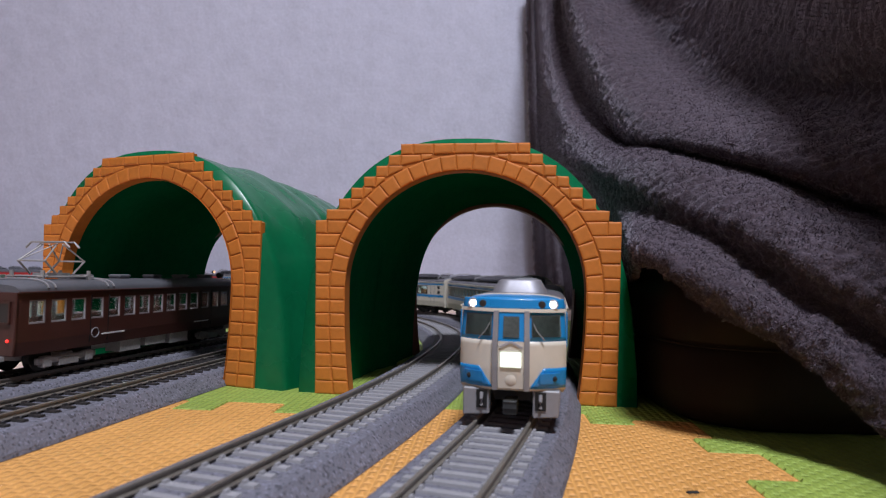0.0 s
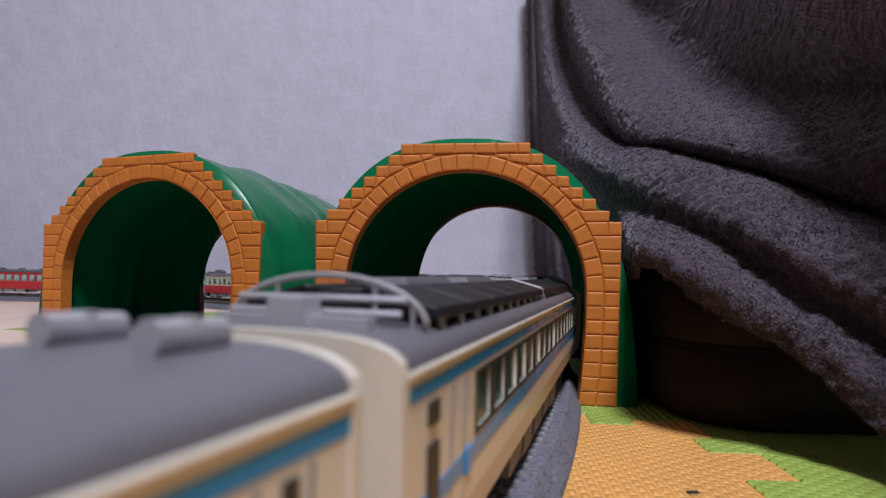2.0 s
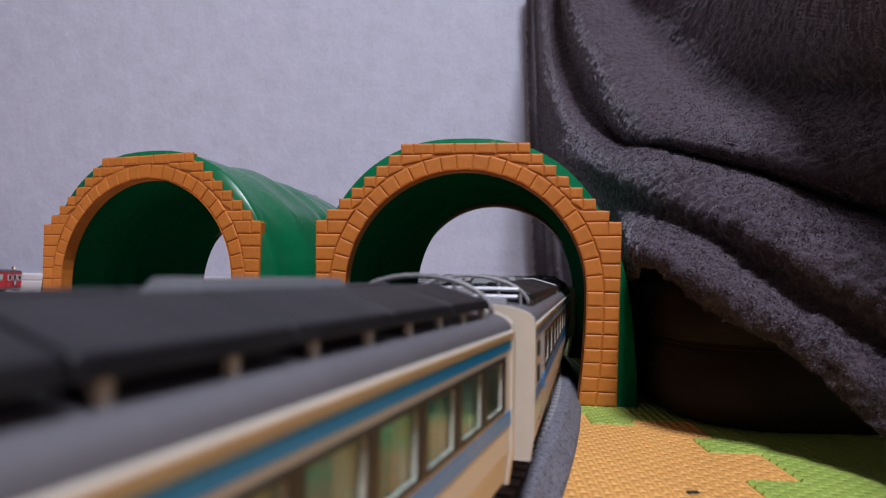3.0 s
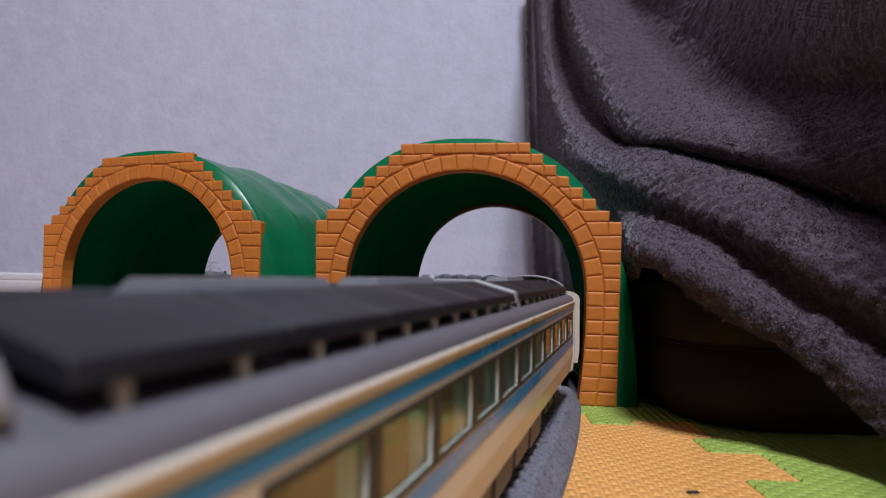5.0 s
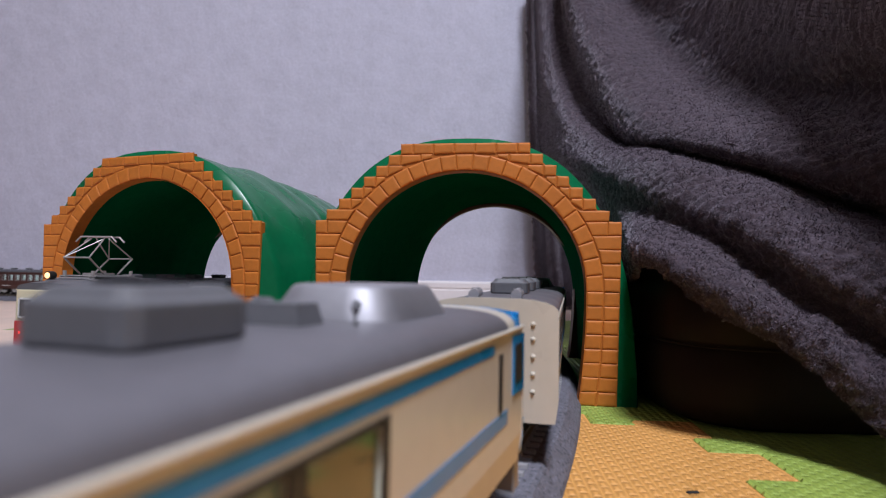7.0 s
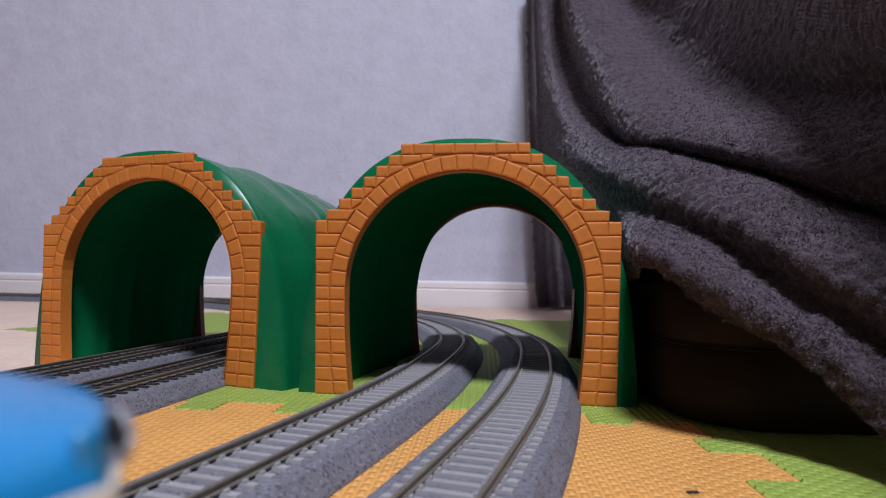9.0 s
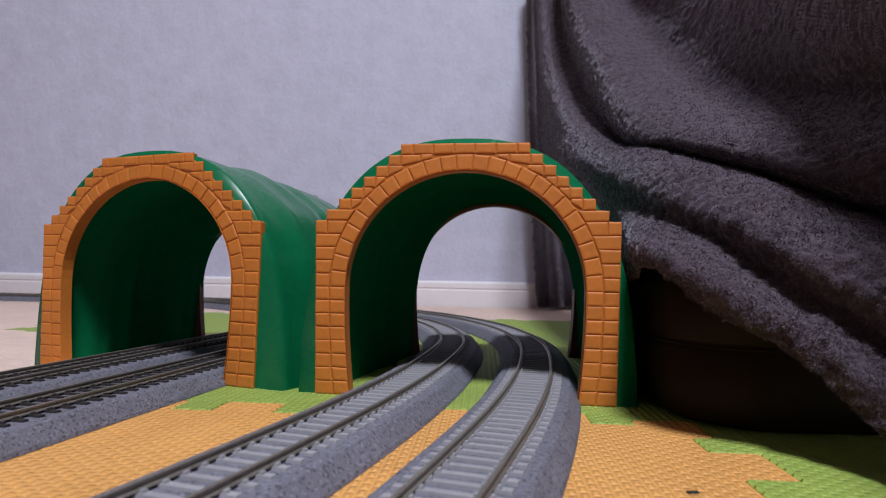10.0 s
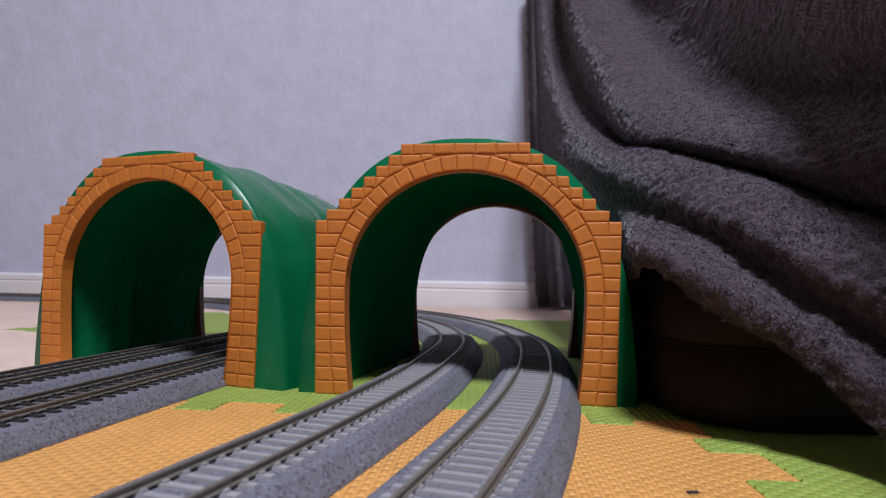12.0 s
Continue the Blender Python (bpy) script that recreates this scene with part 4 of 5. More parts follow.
def cab_front(thing, lit):
    cab = part("cab_front", face_patch(-HW, HW, SILL + 0.0012, 0.0290, 0.0, n=24, m=10), M_CREAM, thing, "cream wrapped cab front", smooth=True)
    # roof dome of the cab: white band then blue brow
    sec = section(HW + 0.0001, SILL, EAVE, CROWN, 18)[2:-2]
    rows = []
    for t in range(13):
        f = t / 12
        row = []
        for y, z in sec:
            ze = min(z, 0.0430)
            xe = face_x(y, ze) + 0.0005
            row.append((0.1085 + (xe - 0.1085) * math.sin(f * math.pi / 2), y * (1 + (shoulder(ze) - 1) * f), ze + (z - ze) * math.cos(f * math.pi / 2) ** 0.9 if t < 12 else ze))
        rows.append(row)
    bm = bmesh.new()
    sheet(bm, rows[:5])
    bmesh.ops.recalc_face_normals(bm, faces=bm.faces[:])
    part("cab_roof", bm, M_CREAM, thing, "cream cab roof band", smooth=True)
    bm = bmesh.new()
    sheet(bm, rows[4:])
    bmesh.ops.recalc_face_normals(bm, faces=bm.faces[:])
    brow = part("cab_brow", bm, M_BLUE, thing, "bright blue cab brow", smooth=True)
    part("brow_panel", face_patch(-HW, HW, 0.0396, 0.0430, 0.0006, n=24), M_BLUE, brow, smooth=True)
    part("rain_ledge", face_patch(-HW * 1.01, HW * 1.01, 0.0386, 0.0397, 0.0011, n=24, m=2), M_CREAM, cab, "cream ledge over the windscreens")
    part("windscreen_band", face_patch(-HW, HW, 0.0289, 0.0388, -0.0002, n=24), M_BLUE, cab, "blue windscreen surround", smooth=True)
    for s in (1, -1):
        a, b = (0.0068, 0.0165) if s > 0 else (-0.0165, -0.0068)
        part("windscreen", face_patch(a, b, 0.0305, 0.0377, 0.0003), M_SCREEN, cab, "dark windscreen")
        g = part("windscreen_glass", face_patch(a + 0.0004, b - 0.0004, 0.0309, 0.0373, 0.0006), M_PANE, cab)
        bm = bmesh.new()
        tube(bm, [(face_x(s * 0.0110, 0.0295) + 0.0012, s * 0.0110, 0.0295), (face_x(s * 0.0085, 0.0325) + 0.0012, s * 0.0085, 0.0325), (face_x(s * 0.0072, 0.0350) + 0.0012, s * 0.0072, 0.0350)], 0.0002, 5)
        part("wiper", bm, M_GREYTRIM, cab)
        a, b = (0.0062, 0.0181) if s > 0 else (-0.0181, -0.0062)
        part("corner_panel", face_patch(a, b, 0.0135, 0.0202, 0.0003, skew=(0.0045 if s > 0 else -0.0045)), M_BLUE, cab, "blue lower corner panel", smooth=True)
        a, b = (0.0095, 0.0160) if s > 0 else (-0.0160, -0.0095)
        tl = part("tail_light_box", face_patch(a, b, 0.0152, 0.0186, 0.0012), M_BLUE, cab)
        bm = bmesh.new()
        dome(bm, (face_x(s * 0.0143, 0.0168) + 0.0013, s * 0.0143, 0.0168), 0.0009, "x", 0.5)
        part("tail_lamp", bm, M_BLACK, tl)
        a, b = (0.0044, 0.0062) if s > 0 else (-0.0062, -0.0044)
        part("door_post", face_patch(a, b, 0.0128, 0.0390, 0.0014, n=3, m=14), M_GREYTRIM, cab, "grey upright beside the end door")
        bm = bmesh.new()
        dome(bm, (face_x(s * 0.0135, 0.0412) + 0.0008, s * 0.0135, 0.0412), 0.00125, "x", 0.45, 18)
        part("headlight", bm, M_LAMP if lit else M_GREYTRIM, cab, "round lit headlight" if lit else "round unlit lamp", smooth=True)
        bm = bmesh.new()
        tube(bm, [(face_x(s * 0.0135, 0.0412) + 0.0004, s * 0.0135 + 0.0015 * math.cos(a * math.pi / 9), 0.0412 + 0.0015 * math.sin(a * math.pi / 9)) for a in range(18)], 0.0003, 5, True)
        part("headlight_rim", bm, M_SILVER, cab)
        bm = bmesh.new()
        dome(bm, (face_x(s * 0.0099, 0.0412) + 0.0008, s * 0.0099, 0.0412), 0.00125, "x", 0.15, 18)
        part("dark_headlight", bm, M_FRAME, cab, "unlit dark headlight")
        # pilot and hose openings
        y0, y1 = (0.0072, 0.0162) if s > 0 else (-0.0162, -0.0072)
        bm = bmesh.new()
        prism(bm, [(y0, 0.0035), (y1 * 0.97 if s > 0 else y1, 0.0042), (y1, 0.0128), (y0, 0.0128)], FACE_X - 0.0075, FACE_X - 0.0025, "x")
        pl = part("pilot", bm, M_GREYTRIM, thing, "grey pilot skirt", bevel=0.0004, segments=1)
        bm = bmesh.new()
        box(bm, FACE_X - 0.0027, FACE_X - 0.0021, s * 0.0098 - 0.0018, s * 0.0098 + 0.0018, 0.0062, 0.0122)
        part("hose_recess", bm, M_DARK, pl, bevel=0.0004)
        bm = bmesh.new()
        tube(bm, [(FACE_X - 0.0018, s * 0.0098, 0.0115), (FACE_X - 0.0010, s * 0.0098, 0.0095), (FACE_X - 0.0016, s * 0.0098, 0.0072)], 0.0006, 6)
        part("hose", bm, M_GREYTRIM, pl)
        # side cab windows and door
        for k, (u, w, za, zb) in enumerate(((0.1130, 0.1232, 0.0268, 0.0386), (0.1015, 0.1036, 0.0255, 0.0362))):
            bm = bmesh.new()
            band(bm, u, w, HW, za, zb, SILL, s, 0.0003)
            part("cab_side_window", bm, M_FRAME if k else M_BLUE, thing)
        bm = bmesh.new()
        band(bm, 0.1143, 0.1205, HW, 0.0292, 0.0368, SILL, s, 0.0005)
        part("cab_side_pane", bm, M_FRAME, thing)
    door = part("end_door", face_patch(-0.0043, 0.0043, 0.0135, 0.0290, 0.0008, n=4), M_CREAM, cab, "cream end door")
    part("door_top", face_patch(-0.0043, 0.0043, 0.0290, 0.0384, 0.0008, n=4), M_BLUE, cab, "blue upper end door")
    part("door_window", face_patch(-0.0027, 0.0027, 0.0303, 0.0372, 0.0012, n=4), M_SCREEN, cab, "dark end door window")
    part("train_sign", face_patch(-0.0034, 0.0034, 0.0206, 0.0254, 0.0014, n=4), M_SIGN if lit else M_WHITE, cab, "square lit train sign")
    bm = bmesh.new()
    for s in (1, -1):
        box(bm, FACE_X + 0.0006, FACE_X + 0.0012, -0.0036, 0.0036, -0.0004, 0.0004, pose(0, s * 0.0019, 0.0279, s * -28, 0, 0) @ Matrix.Scale(0.55, 4, (0, 1, 0)))
    part("wing_emblem", bm, M_SILVER, cab, "silver winged emblem")
    bm = bmesh.new()
    dome(bm, (FACE_X - 0.0010, 0, 0.0165), 0.0033, "x", 0.55)
    part("door_bulge", bm, M_CREAM, cab, smooth=True)
    bm = bmesh.new()
    box(bm, FACE_X - 0.008, FACE_X + 0.0030, -0.0022, 0.0022, 0.0055, 0.0095)
    tube(bm, [(FACE_X + 0.001, -0.0022, 0.0075), (FACE_X + 0.001, 0.0022, 0.0075)], 0.0024, 10)
    part("coupler", bm, M_DARK, thing, bevel=0.0004, segments=1)
    # silver exhaust cowl behind the cab
    bm = bmesh.new()
    n = rounded(0.066, 0.097, -0.0105, 0.0105, 0.0065, 7)
    rows = []
    for sx, sy, z in ((1.05, 1.05, 0.0425), (1.0, 1.0, 0.0447), (0.86, 0.80, 0.0484), (0.83, 0.75, 0.0490), (0.78, 0.66, 0.0492)):
        rows.append([(0.0815 + (px - 0.0815) * sx, py * sy, z) for px, py in n])
    vs = sheet(bm, rows, closed=True)
    bm.faces.new(vs[-1])
    bmesh.ops.recalc_face_normals(bm, faces=bm.faces[:])
    part("radiator_cowl", bm, M_COWL, thing, "silver domed radiator cowl", smooth=True)
    bm = bmesh.new()
    for s in (1, -1):
        tube(bm, [(0.0615, s * 0.0085, 0.0436), (0.0615, s * 0.0085, 0.0462), (0.0625, s * 0.0080, 0.0468), (0.0650, s * 0.0070, 0.0466)], 0.0006, 8)
    part("exhaust_pipe", bm, M_VENT, thing, "short grey exhaust pipes")
    bm = bmesh.new()
    box(bm, 0.0540, 0.0605, -0.0046, 0.0046, 0.0436, 0.0470, taper=0.0008)
    part("roof_box", bm, M_VENT, thing, "small grey roof box", bevel=0.0005)
    # silver pipes on the roof by the gangway
    for s in (1, -1):
        bm = bmesh.new()
        tube(bm, [(-0.1265, s * 0.0062, 0.0452), (-0.1180, s * 0.0062, 0.0456)], 0.0016, 10)
        tube(bm, [(-0.1225, s * 0.0062, 0.0436), (-0.1225, s * 0.0062, 0.0470)], 0.0012, 10)
        part("roof_pipe", bm, M_SILVER, thing, "short silver roof pipe", bevel=0.0003, segments=1)


def window_row(a, b, n, gap):
    w = (b - a - gap * (n - 1)) / n
    return [(a + i * (w + gap), a + i * (w + gap) + w) for i in range(n)]


def cab_car(lit):
    c = empty("diesel_railcar", "cream and blue diesel cab car, grey roof" + (", lit headlights" if lit else ", unlit headlights"), "model train", "cars of the express train")
    coach_shell(c, -LONG / 2 + 0.002, 0.1226, window_row(-0.1130, 0.050, 9, 0.0026), M_SEAT, roof_to=0.1086, upper_to=0.0975, lower_to=0.1085)
    c.scale = (SHORT - 0.024, 1, 1)
    gangway_end(c, -LONG / 2, -1)
    cab_front(c, lit)
    for x in (-0.080, -0.042, -0.004, 0.034):
        vent_box(c, x)
    for s in (1, -1):
        for u, za in ((-0.1240, 0.0150), (-0.1168, 0.0150)):
            bm = bmesh.new()
            band(bm, u, u + 0.0005, HW, za, 0.0362, SILL, s, 0.0003)
            part("door_seam", bm, M_GREYTRIM, c)
        bm = bmesh.new()
        band(bm, -0.1218, -0.1198, HW, 0.0255, 0.0355, SILL, s, 0.0003)
        part("door_window", bm, M_FRAME, c, "narrow dark door window")
    return c


def trailer(teal):
    c = empty("diesel_trailer", "cream and blue express coach with black roof radiators" + (" and teal seats" if teal else ""), "model train", "cars of the express train")
    wins = window_row(-0.1240, 0.096, 16 if teal else 11, 0.0026)
    coach_shell(c, -LONG / 2 + 0.002, LONG / 2 - 0.002, wins, M_TEALSEAT if teal else M_SEAT)
    c.scale = (SHORT, 1, 1)
    for d in (1, -1):
        gangway_end(c, d * LONG / 2, d)
    # black radiator panels leaning over both roof slopes, on little silver stays
    for s in (1, -1):
        for k in range(11):
            a = -0.1221 + k * 0.0212
            lap = 0.0066 if k == 5 else 0.0002
            bm = bmesh.new()
            prism(bm, [(s * 0.0040, 0.0488), (s * 0.0052, 0.0492), (s * 0.0155, 0.0463), (s * 0.0160, 0.0447), (s * 0.0148, 0.0447), (s * 0.0040, 0.0478)], a + lap, a + 0.0209, "x")
            part("radiator_panel", bm, M_BLACKR, c, "black radiator panel", bevel=0.0002, segments=1)
        bm = bmesh.new()
        tube(bm, [(0, s * 0.0150, 0.0418), (0, s * 0.0151, 0.0452)], 0.0007, 6)
        pieces("radiator_stay", bm, [pose(-0.1190 + k * 0.0113, 0, 0) for k in range(21)], M_GREYTRIM, c, "small grey radiator stay")
    bm = bmesh.new()
    box(bm, -0.1225, 0.1115, -0.0042, 0.0042, 0.0440, 0.0484)
    part("radiator_core", bm, M_BLACKR, c)
    bm = bmesh.new()
    prism(bm, [(-0.0156, 0.0440), (-0.0150, 0.0470), (-0.0050, 0.0497), (0.0050, 0.0497), (0.0150, 0.0470), (0.0156, 0.0440)], -0.0162, -0.0128, "x")
    part("radiator_strap", bm, M_GREYTRIM, c, "pale grey strap over the radiators", bevel=0.0004, segments=1)
    for x in (-0.075, 0.030, 0.075):
        bm = bmesh.new()
        box(bm, x - 0.015, x + 0.015, -0.0042, 0.0042, 0.0484, 0.0502, taper=0.0012)
        part("roof_hatch", bm, M_VENT, c, "low grey roof hatch", bevel=0.0003)
    for d in (1, -1):
        hx = 0.1140 if d > 0 else -0.1258
        arc = [(hx, 0.0152 * math.cos(math.pi * i / 18), 0.0436 + 0.0070 * math.sin(math.pi * i / 18)) for i in range(19)]
        bm = bmesh.new()
        tube(bm, arc, 0.00055, 6)
        hoop = part("roof_hoop", bm, M_GREYTRIM, c, "pale grey curved pipe hoop across the roof end", smooth=True)
        for i in (3, 6, 12, 15):
            bm = bmesh.new()
            tube(bm, [arc[i], (arc[i][0], arc[i][1], 0.0432)], 0.00045, 5)
            part("hoop_post", bm, M_GREYTRIM, hoop)
        if d < 0:
            continue
        for z, xx in ((0.0456, 0.1175), (0.0474, 0.1155)):
            bm = bmesh.new()
            tube(bm, [(d * xx, -0.0128, z), (d * xx, 0.0128, z)], 0.0006, 6)
            part("cross_pipe", bm, M_SILVER, hoop)
        bm = bmesh.new()
        box(bm, d * 0.1225 - 0.0030, d * 0.1225 + 0.0030, -0.0028, 0.0028, 0.0436, 0.0478, taper=0.0005)
        box(bm, d * 0.1225 - 0.0016, d * 0.1225 + 0.0016, -0.0110, 0.0110, 0.0436, 0.0455, taper=0.0003)
        part("expansion_tank", bm, M_SILVER, c, "silver roof tank", bevel=0.0004)
    for s in (1, -1):
        for u in (0.104, 0.111):
            bm = bmesh.new()
            band(bm, u, u + 0.0006, HW, 0.0150, 0.0362, SILL, s, 0.0003)
            part("door_seam", bm, M_GREYTRIM, c)
        for za, zb in (((0.0228, 0.0305), (0.0328, 0.0356)) if teal else ((0.0262, 0.0298), (0.0322, 0.0356))):
            bm = bmesh.new()
            band(bm, 0.1180, 0.1222, HW, za, zb, SILL, s, 0.0004)
            part("end_vent", bm, M_FRAME, c, "small dark end vent")
        for u in (0.1005,):
            bm = bmesh.new()
            band(bm, u, u + 0.0030, HW, 0.0215, 0.0252, SILL, s, 0.0004)
            part("door_plate", bm, M_BLUE, c)
    return c


def pantograph(thing, x, top_z, base_z, reach=0.0165):
    bm = bmesh.new()
    for s in (1, -1):
        for k in (1, -1):
            tube(bm, [(x + k * 0.014, s * 0.0085, base_z), (x + k * 0.014, s * 0.0085, base_z + 0.0048)], 0.0009, 8)
        tube(bm, [(x - 0.017, s * 0.0085, base_z + 0.0018), (x + 0.017, s * 0.0085, base_z + 0.0018)], 0.0006, 6)
    for k in (1, -1):
        tube(bm, [(x + k * 0.012, -0.010, base_z + 0.0020), (x + k * 0.012, 0.010, base_z + 0.0020)], 0.0006, 6)
    box(bm, x - 0.007, x + 0.007, -0.004, 0.004, base_z + 0.0012, base_z + 0.0036)
    base = part("pantograph", bm, M_PANTO, thing, "raised diamond pantograph on grey insulators")
    knee = base_z + (top_z - base_z) * 0.50

    def bar(name, pts, r):
        bm = bmesh.new()
        tube(bm, pts, r, 6)
        part(name, bm, M_PANTO, base)
    for k in (1, -1):
        for s in (1, -1):
            bar("lower_arm", [(x + k * 0.005, s * 0.0075, base_z + 0.003), (x + k * reach, s * 0.0075, knee)], 0.0005)
            bar("upper_arm", [(x + k * reach, s * 0.0075, knee), (x + k * 0.0018, s * 0.0040, top_z - 0.001)], 0.0004)
        bar("knee_bar", [(x + k * reach, -0.0078, knee), (x + k * reach, 0.0078, knee)], 0.0005)
        bar("brace", [(x + k * reach, -0.0075, knee), (x + k * 0.0018, 0.0040, top_z - 0.001)], 0.0003)
        bar("contact_strip", [(x + k * 0.0030, -0.0125, top_z - 0.0028), (x + k * 0.0030, -0.0095, top_z), (x + k * 0.0030, 0.0095, top_z), (x + k * 0.0030, 0.0125, top_z - 0.0028)], 0.0005)
    for s in (1, -1):
        bar("tie", [(x - 0.003, s * 0.007, top_z), (x + 0.003, s * 0.007, top_z)], 0.0004)


def railcar(name, label, upper, lower, length, doors, top_z, brown, panto=True, roof_mat=None, gear=None, lit=False, category="model train"):
    c = empty(name, label, category)
    hw, z0, eave, crown, w0, w1 = 0.0163, 0.0100, 0.0378, 0.0432, 0.0236, 0.0343
    split = 0.0225
    roof_mat = roof_mat or M_TROOF
    hl = length / 2
    n = int((length - 0.012) / (0.0116 if panto else 0.0140))
    wins = window_row(-hl + 0.006, hl - 0.006, n, 0.0030)
    for s in (1, -1):
        bm = bmesh.new()
        wall_with_windows(bm, -hl, hl, hw, z0, eave, wins, w0, w1, s)
        ob = part("side_wall", bm, upper, c)
        if lower is not upper:
            bm = bmesh.new()
            band(bm, -hl, hl, hw, z0 + 0.0061, split, z0, s, 0.00025)
            band(bm, -hl, hl, hw, z0, z0 + 0.0062, z0, s, 0.00025)
            part("lower_panel", bm, lower, ob, "painted lower side")
        bm = bmesh.new()
        for a, b in wins:
            for u, w in ((a, a + 0.0005), (b - 0.0005, b)):
                box(bm, u, w, s * (hw - 0.0007) - 0.0004, s * (hw - 0.0007) + 0.0004, w0, w1)
            box(bm, a, b, s * (hw - 0.0007) - 0.0004, s * (hw - 0.0007) + 0.0004, w1 - 0.0007, w1)
            box(bm, a, b, s * (hw - 0.0007) - 0.0004, s * (hw - 0.0007) + 0.0004, w0, w0 + 0.0008)
        part("window_surround", bm, M_INNER if not brown else M_GREYTRIM, ob, "pale window frames")
        for a, b in wins:
            bm = bmesh.new()
            box(bm, a, b, s * (hw - 0.0009) - 0.00015, s * (hw - 0.0009) + 0.00015, w0, w1)
            part("pane", bm, M_PANE, ob).visible_shadow = False
        bm = bmesh.new()
        for u in doors:
            band(bm, u - 0.0005, u, hw, z0 + 0.002, 0.0355, z0, s, 0.0004)
            band(bm, u + 0.0115, u + 0.0120, hw, z0 + 0.002, 0.0355, z0, s, 0.0004)
        part("door_seams", bm, M_DARK if brown else M_GREYTRIM, ob)
        for u in (-hl * 0.55, hl * 0.30):
            bm = bmesh.new()
            band(bm, u, u + 0.016, hw, 0.0150, 0.0157, z0, s, 0.0006)
            part("step_board", bm, M_WHITE if brown else M_UNDER, ob, "pale thin step board")
        if brown:
            bm = bmesh.new()
            u = hl * 0.52
            tube(bm, [(u + 0.0024 * math.cos(a * math.pi / 9), s * (hw + 0.0003), 0.0165 + 0.0024 * math.sin(a * math.pi / 9)) for a in range(18)], 0.0003, 5, True)
            part("round_emblem", bm, M_GREYTRIM, ob, "small round outlined emblem")
    sec = section(hw + 0.0006, z0, eave, crown, 18)[2:-2]
    rows = []
    for t in range(13):
        x = -hl + length * t / 12
        k = 1.0 - 0.35 * max(0.0, abs(2 * t / 12 - 1) - 0.90) * 10
        rows.append([(x, y, eave + (z - eave) * k) for y, z in sec])
    bm = bmesh.new()
    sheet(bm, rows)
    for r in (rows[0], rows[-1]):
        bm.faces.new([bm.verts.new(p) for p in r])
    bmesh.ops.recalc_face_normals(bm, faces=bm.faces[:])
    roof = part("roof", bm, roof_mat, c, "dark grey arched roof", smooth=True)
    bm = bmesh.new()
    for s in (1, -1):
        tube(bm, [(-hl, s * (hw + 0.0006), eave), (hl, s * (hw + 0.0006), eave)], 0.0004, 6)
    part("rain_gutter", bm, upper, c)
    for k in range(5):
        x = -hl + 0.022 + k * (length * 0.60) / 4
        bm = bmesh.new()
        n8 = rounded(x - 0.0042, x + 0.0042, -0.0036, 0.0036, 0.0010, 2)
        rr = [[(px, py, z) for px, py in n8] for z in (crown - 0.0008, crown + 0.0012)] + [[(x + (px - x) * 1.12, py * 1.12, z) for px, py in n8] for z in (crown + 0.0012, crown + 0.0019)] + [[(x + (px - x) * 0.9, py * 0.9, crown + 0.0024) for px, py in n8]]
        vs = sheet(bm, rr, closed=True)
        bm.faces.new(vs[-1])
        part("ventilator", bm, M_VENT, c, "small grey roof ventilator")
    # ends
    for d in (1, -1):
        bm = bmesh.new()
        outline = [(hw * 0.955, z0), (hw, z0 + 0.006), (hw, eave), (0.0, eave), (-hw, eave), (-hw, z0 + 0.006), (-hw * 0.955, z0)]
        prism(bm, outline, d * hl - d * 0.0015, d * (hl + 0.0006), "x")
        end = part("end_wall", bm, upper, c, bevel=0.0006)
        if lower is not upper:
            bm = bmesh.new()
            box(bm, min(d * (hl + 0.0007), d * (hl + 0.0012)), max(d * (hl + 0.0007), d * (hl + 0.0012)), -hw * 0.985, hw * 0.985, z0, split)
            part("lower_panel", bm, lower, end, "painted lower end")
        for y0, y1 in ((-0.0140, -0.0062), (-0.0035, 0.0035), (0.0062, 0.0140)):
            bm = bmesh.new()
            x = d * (hl + 0.0010)
            zt = 0.0338 if y0 != -0.0035 else 0.0345
            zb = 0.0240 if y0 != -0.0035 else 0.0235
            for a, b, e, f in ((y0, y1, zt - 0.0008, zt), (y0, y1, zb, zb + 0.0008), (y0, y0 + 0.0007, zb, zt), (y1 - 0.0007, y1, zb, zt)):
                box(bm, x - 0.0006, x + 0.0006, a, b, e, f)
            fr = part("end_window_frame", bm, M_WHITE if not brown else upper, end, "pale end window frame")
            bm = bmesh.new()
            box(bm, x - 0.0002, x + 0.0002, y0 + 0.0006, y1 - 0.0006, zb + 0.0007, zt - 0.0007)
            part("end_pane", bm, M_FRAME, fr)
        bm = bmesh.new()
        box(bm, d * (hl + 0.0012) - 0.0004, d * (hl + 0.0012) + 0.0004, -0.0048, -0.0043, z0 + 0.001, 0.0355)
        box(bm, d * (hl + 0.0012) - 0.0004, d * (hl + 0.0012) + 0.0004, 0.0043, 0.0048, z0 + 0.001, 0.0355)
        part("end_door_posts", bm, upper, end)
        bm = bmesh.new()
        box(bm, d * (hl + 0.0016) - 0.0004, d * (hl + 0.0016) + 0.0004, -0.0026, 0.0026, 0.0150, 0.0222)
        pl = part("number_plate", bm, M_WHITE if brown else M_FRAME, end, "small plate with two plain bars")
        bm = bmesh.new()
        for z in (0.0162, 0.0193):
            box(bm, d * (hl + 0.0022) - 0.0003, d * (hl + 0.0022) + 0.0003, -0.0015, 0.0015, z, z + 0.0018)
        part("plate_bar", bm, M_FRAME if brown else M_WHITE, pl)
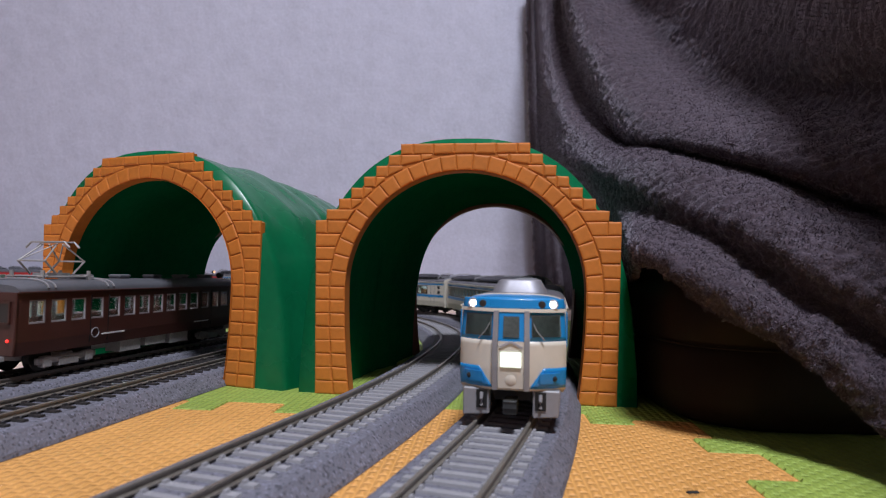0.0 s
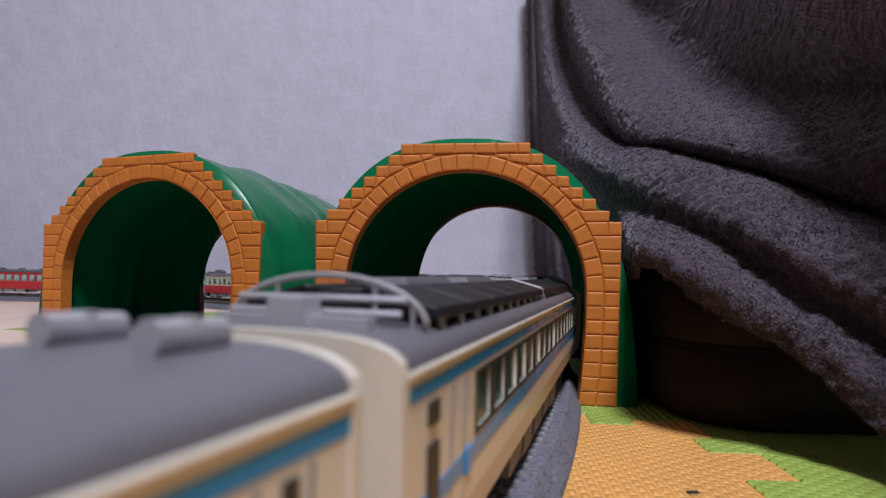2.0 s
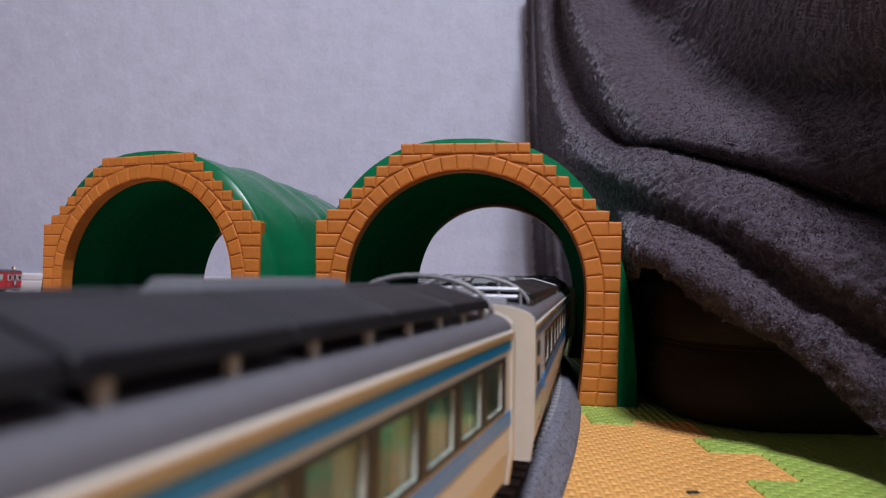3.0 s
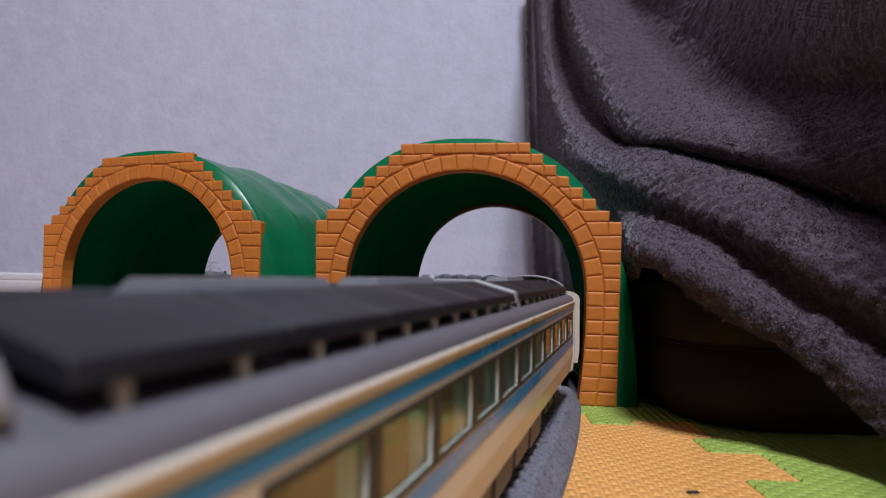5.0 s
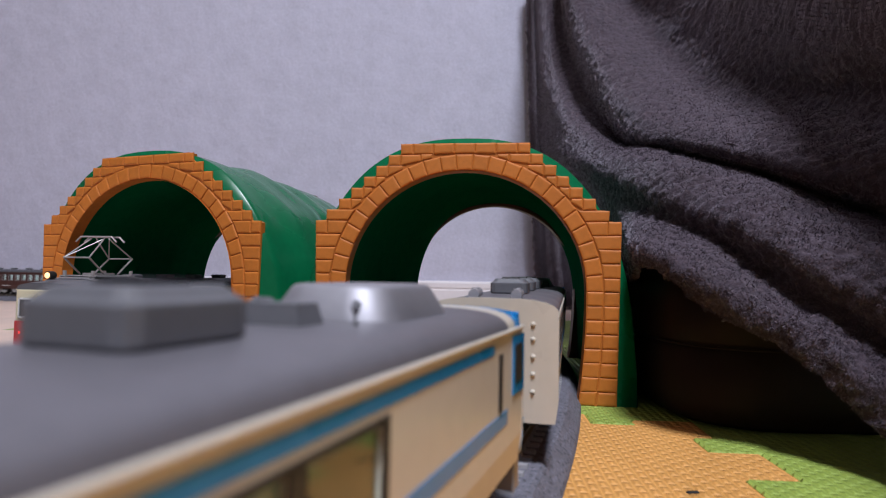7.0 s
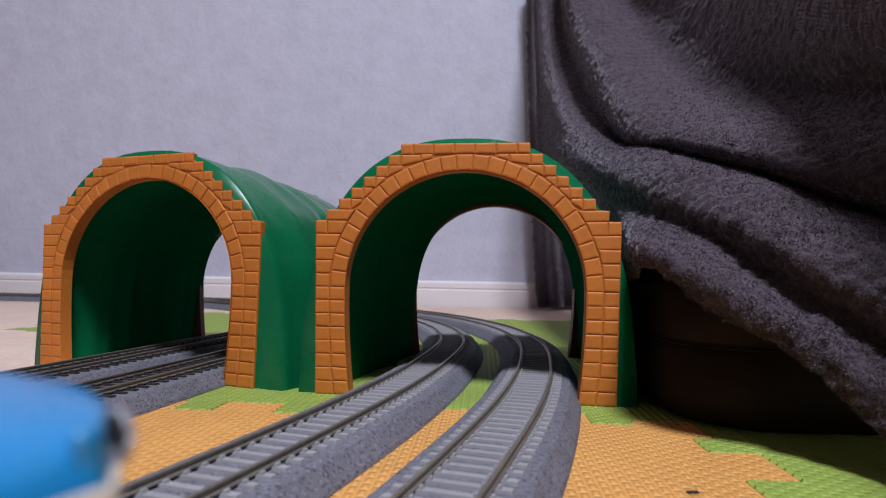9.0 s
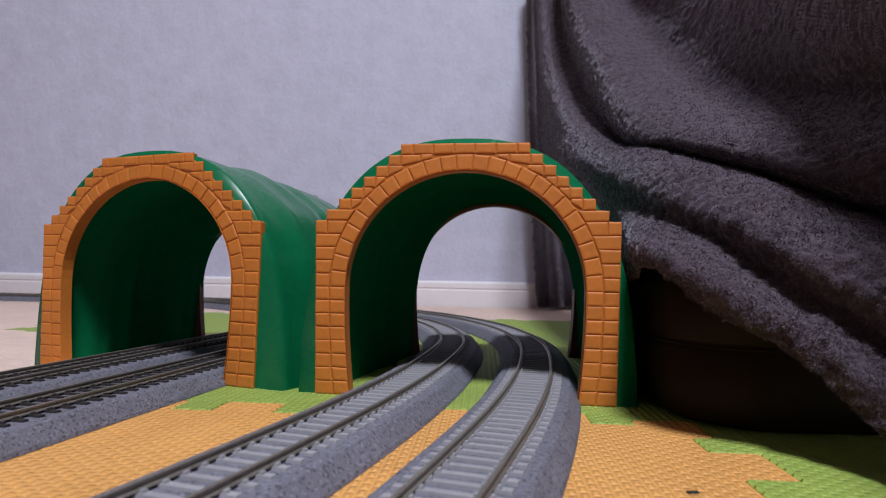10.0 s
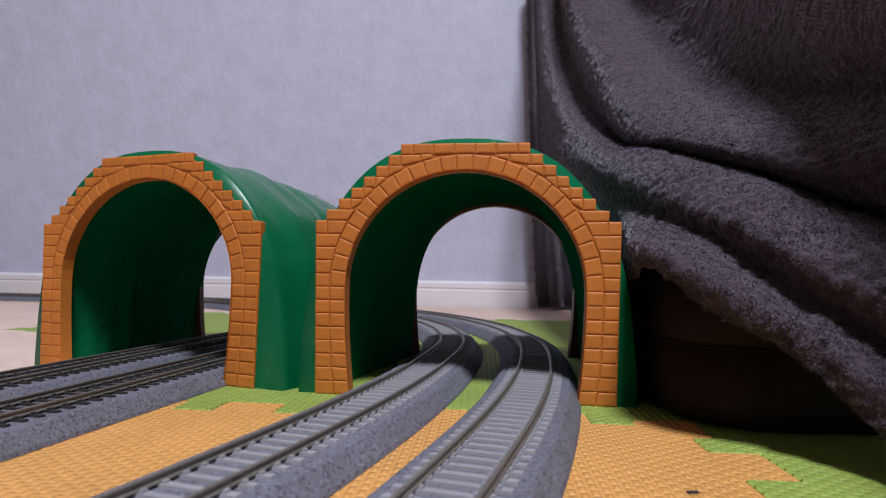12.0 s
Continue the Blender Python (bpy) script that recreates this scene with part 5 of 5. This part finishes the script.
        for s in (1, -1):
            bm = bmesh.new()
            dome(bm, (d * (hl + 0.0010), s * 0.0130, 0.0168), 0.0008, "x" if d > 0 else "-x", 0.8)
            part("tail_lamp", bm, M_TAIL, end, "small red tail lamp")
        bm = bmesh.new()
        tube(bm, [(d * (hl - 0.004), 0, crown + 0.0018), (d * (hl - 0.0005), 0, crown + 0.0018)], 0.0021, 12)
        hd = part("roof_headlight", bm, M_FRAME, c, "round headlight on the roof end")
        bm = bmesh.new()
        dome(bm, (d * (hl - 0.0004), 0, crown + 0.0018), 0.0015, "x" if d > 0 else "-x", 0.4)
        part("headlight_lens", bm, M_AMBER if not brown else M_GREYTRIM, hd)
        bm = bmesh.new()
        box(bm, d * (hl + 0.004) - 0.004, d * (hl + 0.004) + 0.004, -0.0030, 0.0030, 0.0048, 0.0088)
        box(bm, d * (hl + 0.002) - 0.002, d * (hl + 0.002) + 0.002, -0.0110, 0.0110, 0.0080, 0.0100)
        part("coupler", bm, gear or M_BOGIE, c, bevel=0.0005, segments=1)
    bm = bmesh.new()
    box(bm, -hl + 0.002, hl - 0.002, -hw * 0.92, hw * 0.92, z0 + 0.0005, z0 + 0.0016)
    part("saloon_floor", bm, M_SEAT, c)
    bm = bmesh.new()
    for a, b, d in ((-0.032, -0.014, 0.004), (-0.010, 0.008, 0.005), (0.012, 0.028, 0.004)):
        for s in (1, -1):
            box(bm, a, b, s * 0.010 - 0.0045, s * 0.010 + 0.0045, d, z0 + 0.001)
    box(bm, -hl + 0.010, hl - 0.010, -0.006, 0.006, 0.0065, z0 + 0.001)
    part("underfloor_gear", bm, gear or M_BOGIE, c, "pale grey underfloor boxes", bevel=0.0005, segments=1)
    bogie(c, hl * 0.66, gear or M_BOGIE, wb=0.0125)
    bogie(c, -hl * 0.66, gear or M_BOGIE, wb=0.0125)
    if panto:
        pantograph(c, hl - 0.034, top_z, crown - 0.0005, 0.0120 if brown else 0.0160)
        bm = bmesh.new()
        for u in (hl - 0.052, hl - 0.056, hl - 0.015, hl - 0.019):
            tube(bm, [(u, y * 1.02, z + 0.0003) for y, z in sec[1:-1]], 0.0005, 5)
        part("roof_strap", bm, M_GREYTRIM, c, "pale roof cable straps")
    if lit:
        bm = bmesh.new()
        box(bm, -hl + 0.01, hl - 0.01, -0.0015, 0.0015, eave - 0.0006, eave - 0.0002)
        part("saloon_lamp", bm, M_SALOON, c, "pale lit saloon lamp strip")
    return c


LEAD = cab_car(True)
CARS = [LEAD, trailer(True), trailer(False)]
CARS.append(copy_thing(CARS[2], Matrix.Identity(4)))
TAIL_A = cab_car(False)
CARS.append(TAIL_A)
CARS.append(copy_thing(TAIL_A, Matrix.Identity(4)))
CARS[5].scale = (1, 1, 1)
BROWN = railcar("brown_railcar", "dark brown electric railcar with a raised pantograph and lit windows", M_BROWN, M_BROWN, 0.187, (-0.055, 0.040), 0.0615, True, lit=True)
TRAM = railcar("cream_red_railcar", "cream and red electric railcar with a raised pantograph", M_TCREAM, M_RED, 0.205, (-0.06, 0.045), 0.0660, False)
RED = [railcar("red_railcar", "red diesel railcar with grey roof on the far track", M_RED, M_RED, 0.250, (-0.07, 0.06), 0.06, False, panto=False)]
RED.append(copy_thing(RED[0], Matrix.Identity(4)))

# ------------------------------------------------------------ movement


def riding(path, s, reach, flip=False, shift=None, drop=0.0):
    """The pose of a vehicle with its middle s along the path, its bogies reach before and behind."""
    a, ha = walk_along(path, s + reach)
    b, hb = walk_along(path, s - reach)
    if shift:
        a += Vector((-math.sin(ha), math.cos(ha), 0)) * shift(s + reach)
        b += Vector((-math.sin(hb), math.cos(hb), 0)) * shift(s - reach)
    mid, d = (a + b) / 2, a - b
    turn = math.atan2(d.y, d.x) + (math.pi if flip else 0.0)
    return pose(mid.x, mid.y, RAIL_Z - drop, 0, 0, math.degrees(turn))


def ride(thing, path, s0, speed, reach, flip=False, shift=None, drop=0.0):
    rows, last = [], None
    for k in range(0, 121):
        t = k / 10
        rows.append((t, riding(path, s0 + speed * t, reach, flip, shift, drop)))
    walk(thing, rows)


V_EXPRESS, PITCH = 0.1964, 0.2700
# slack in the couplings, car by car
LEAN_ON = (0.003, 0.014, 0.016, 0.019, 0.015, 0.003)


def motions():
    s_front = arc_to(PATH_A, 0.1900)
    for k, car in enumerate(CARS):
        # the last two cars run with their cab behind
        ride(car, PATH_A, s_front - 0.1320 + LEAN_ON[k] - k * PITCH, V_EXPRESS, 0.088, flip=k >= 4, drop=DROP)
    ride(BROWN, PATH_D, arc_to(PATH_D, 0.253) - 0.0945, -0.145, 0.066)
    s_out = arc_to(PATH_D, 0.52)

    def cross(s):
        k = min(1.0, max(0.0, (s_out - 0.02 - s) / 0.30))
        return 0.0545 * k * k * (3 - 2 * k)
    ride(TRAM, PATH_D, arc_to(PATH_D, 0.349) - 0.1035 - 6.5 * 0.128, 0.128, 0.066, shift=cross)
    s_red = min(range(len(PATH_D)), key=lambda i: abs(PATH_D[i][0] + 0.73)) * 0.005
    for k, car in enumerate(RED):
        # its rear end leaves the far straight after three seconds
        ride(car, PATH_D, s_red + 2.88 * 0.13 - 0.127 - k * 0.258, -0.13, 0.085)


motions()
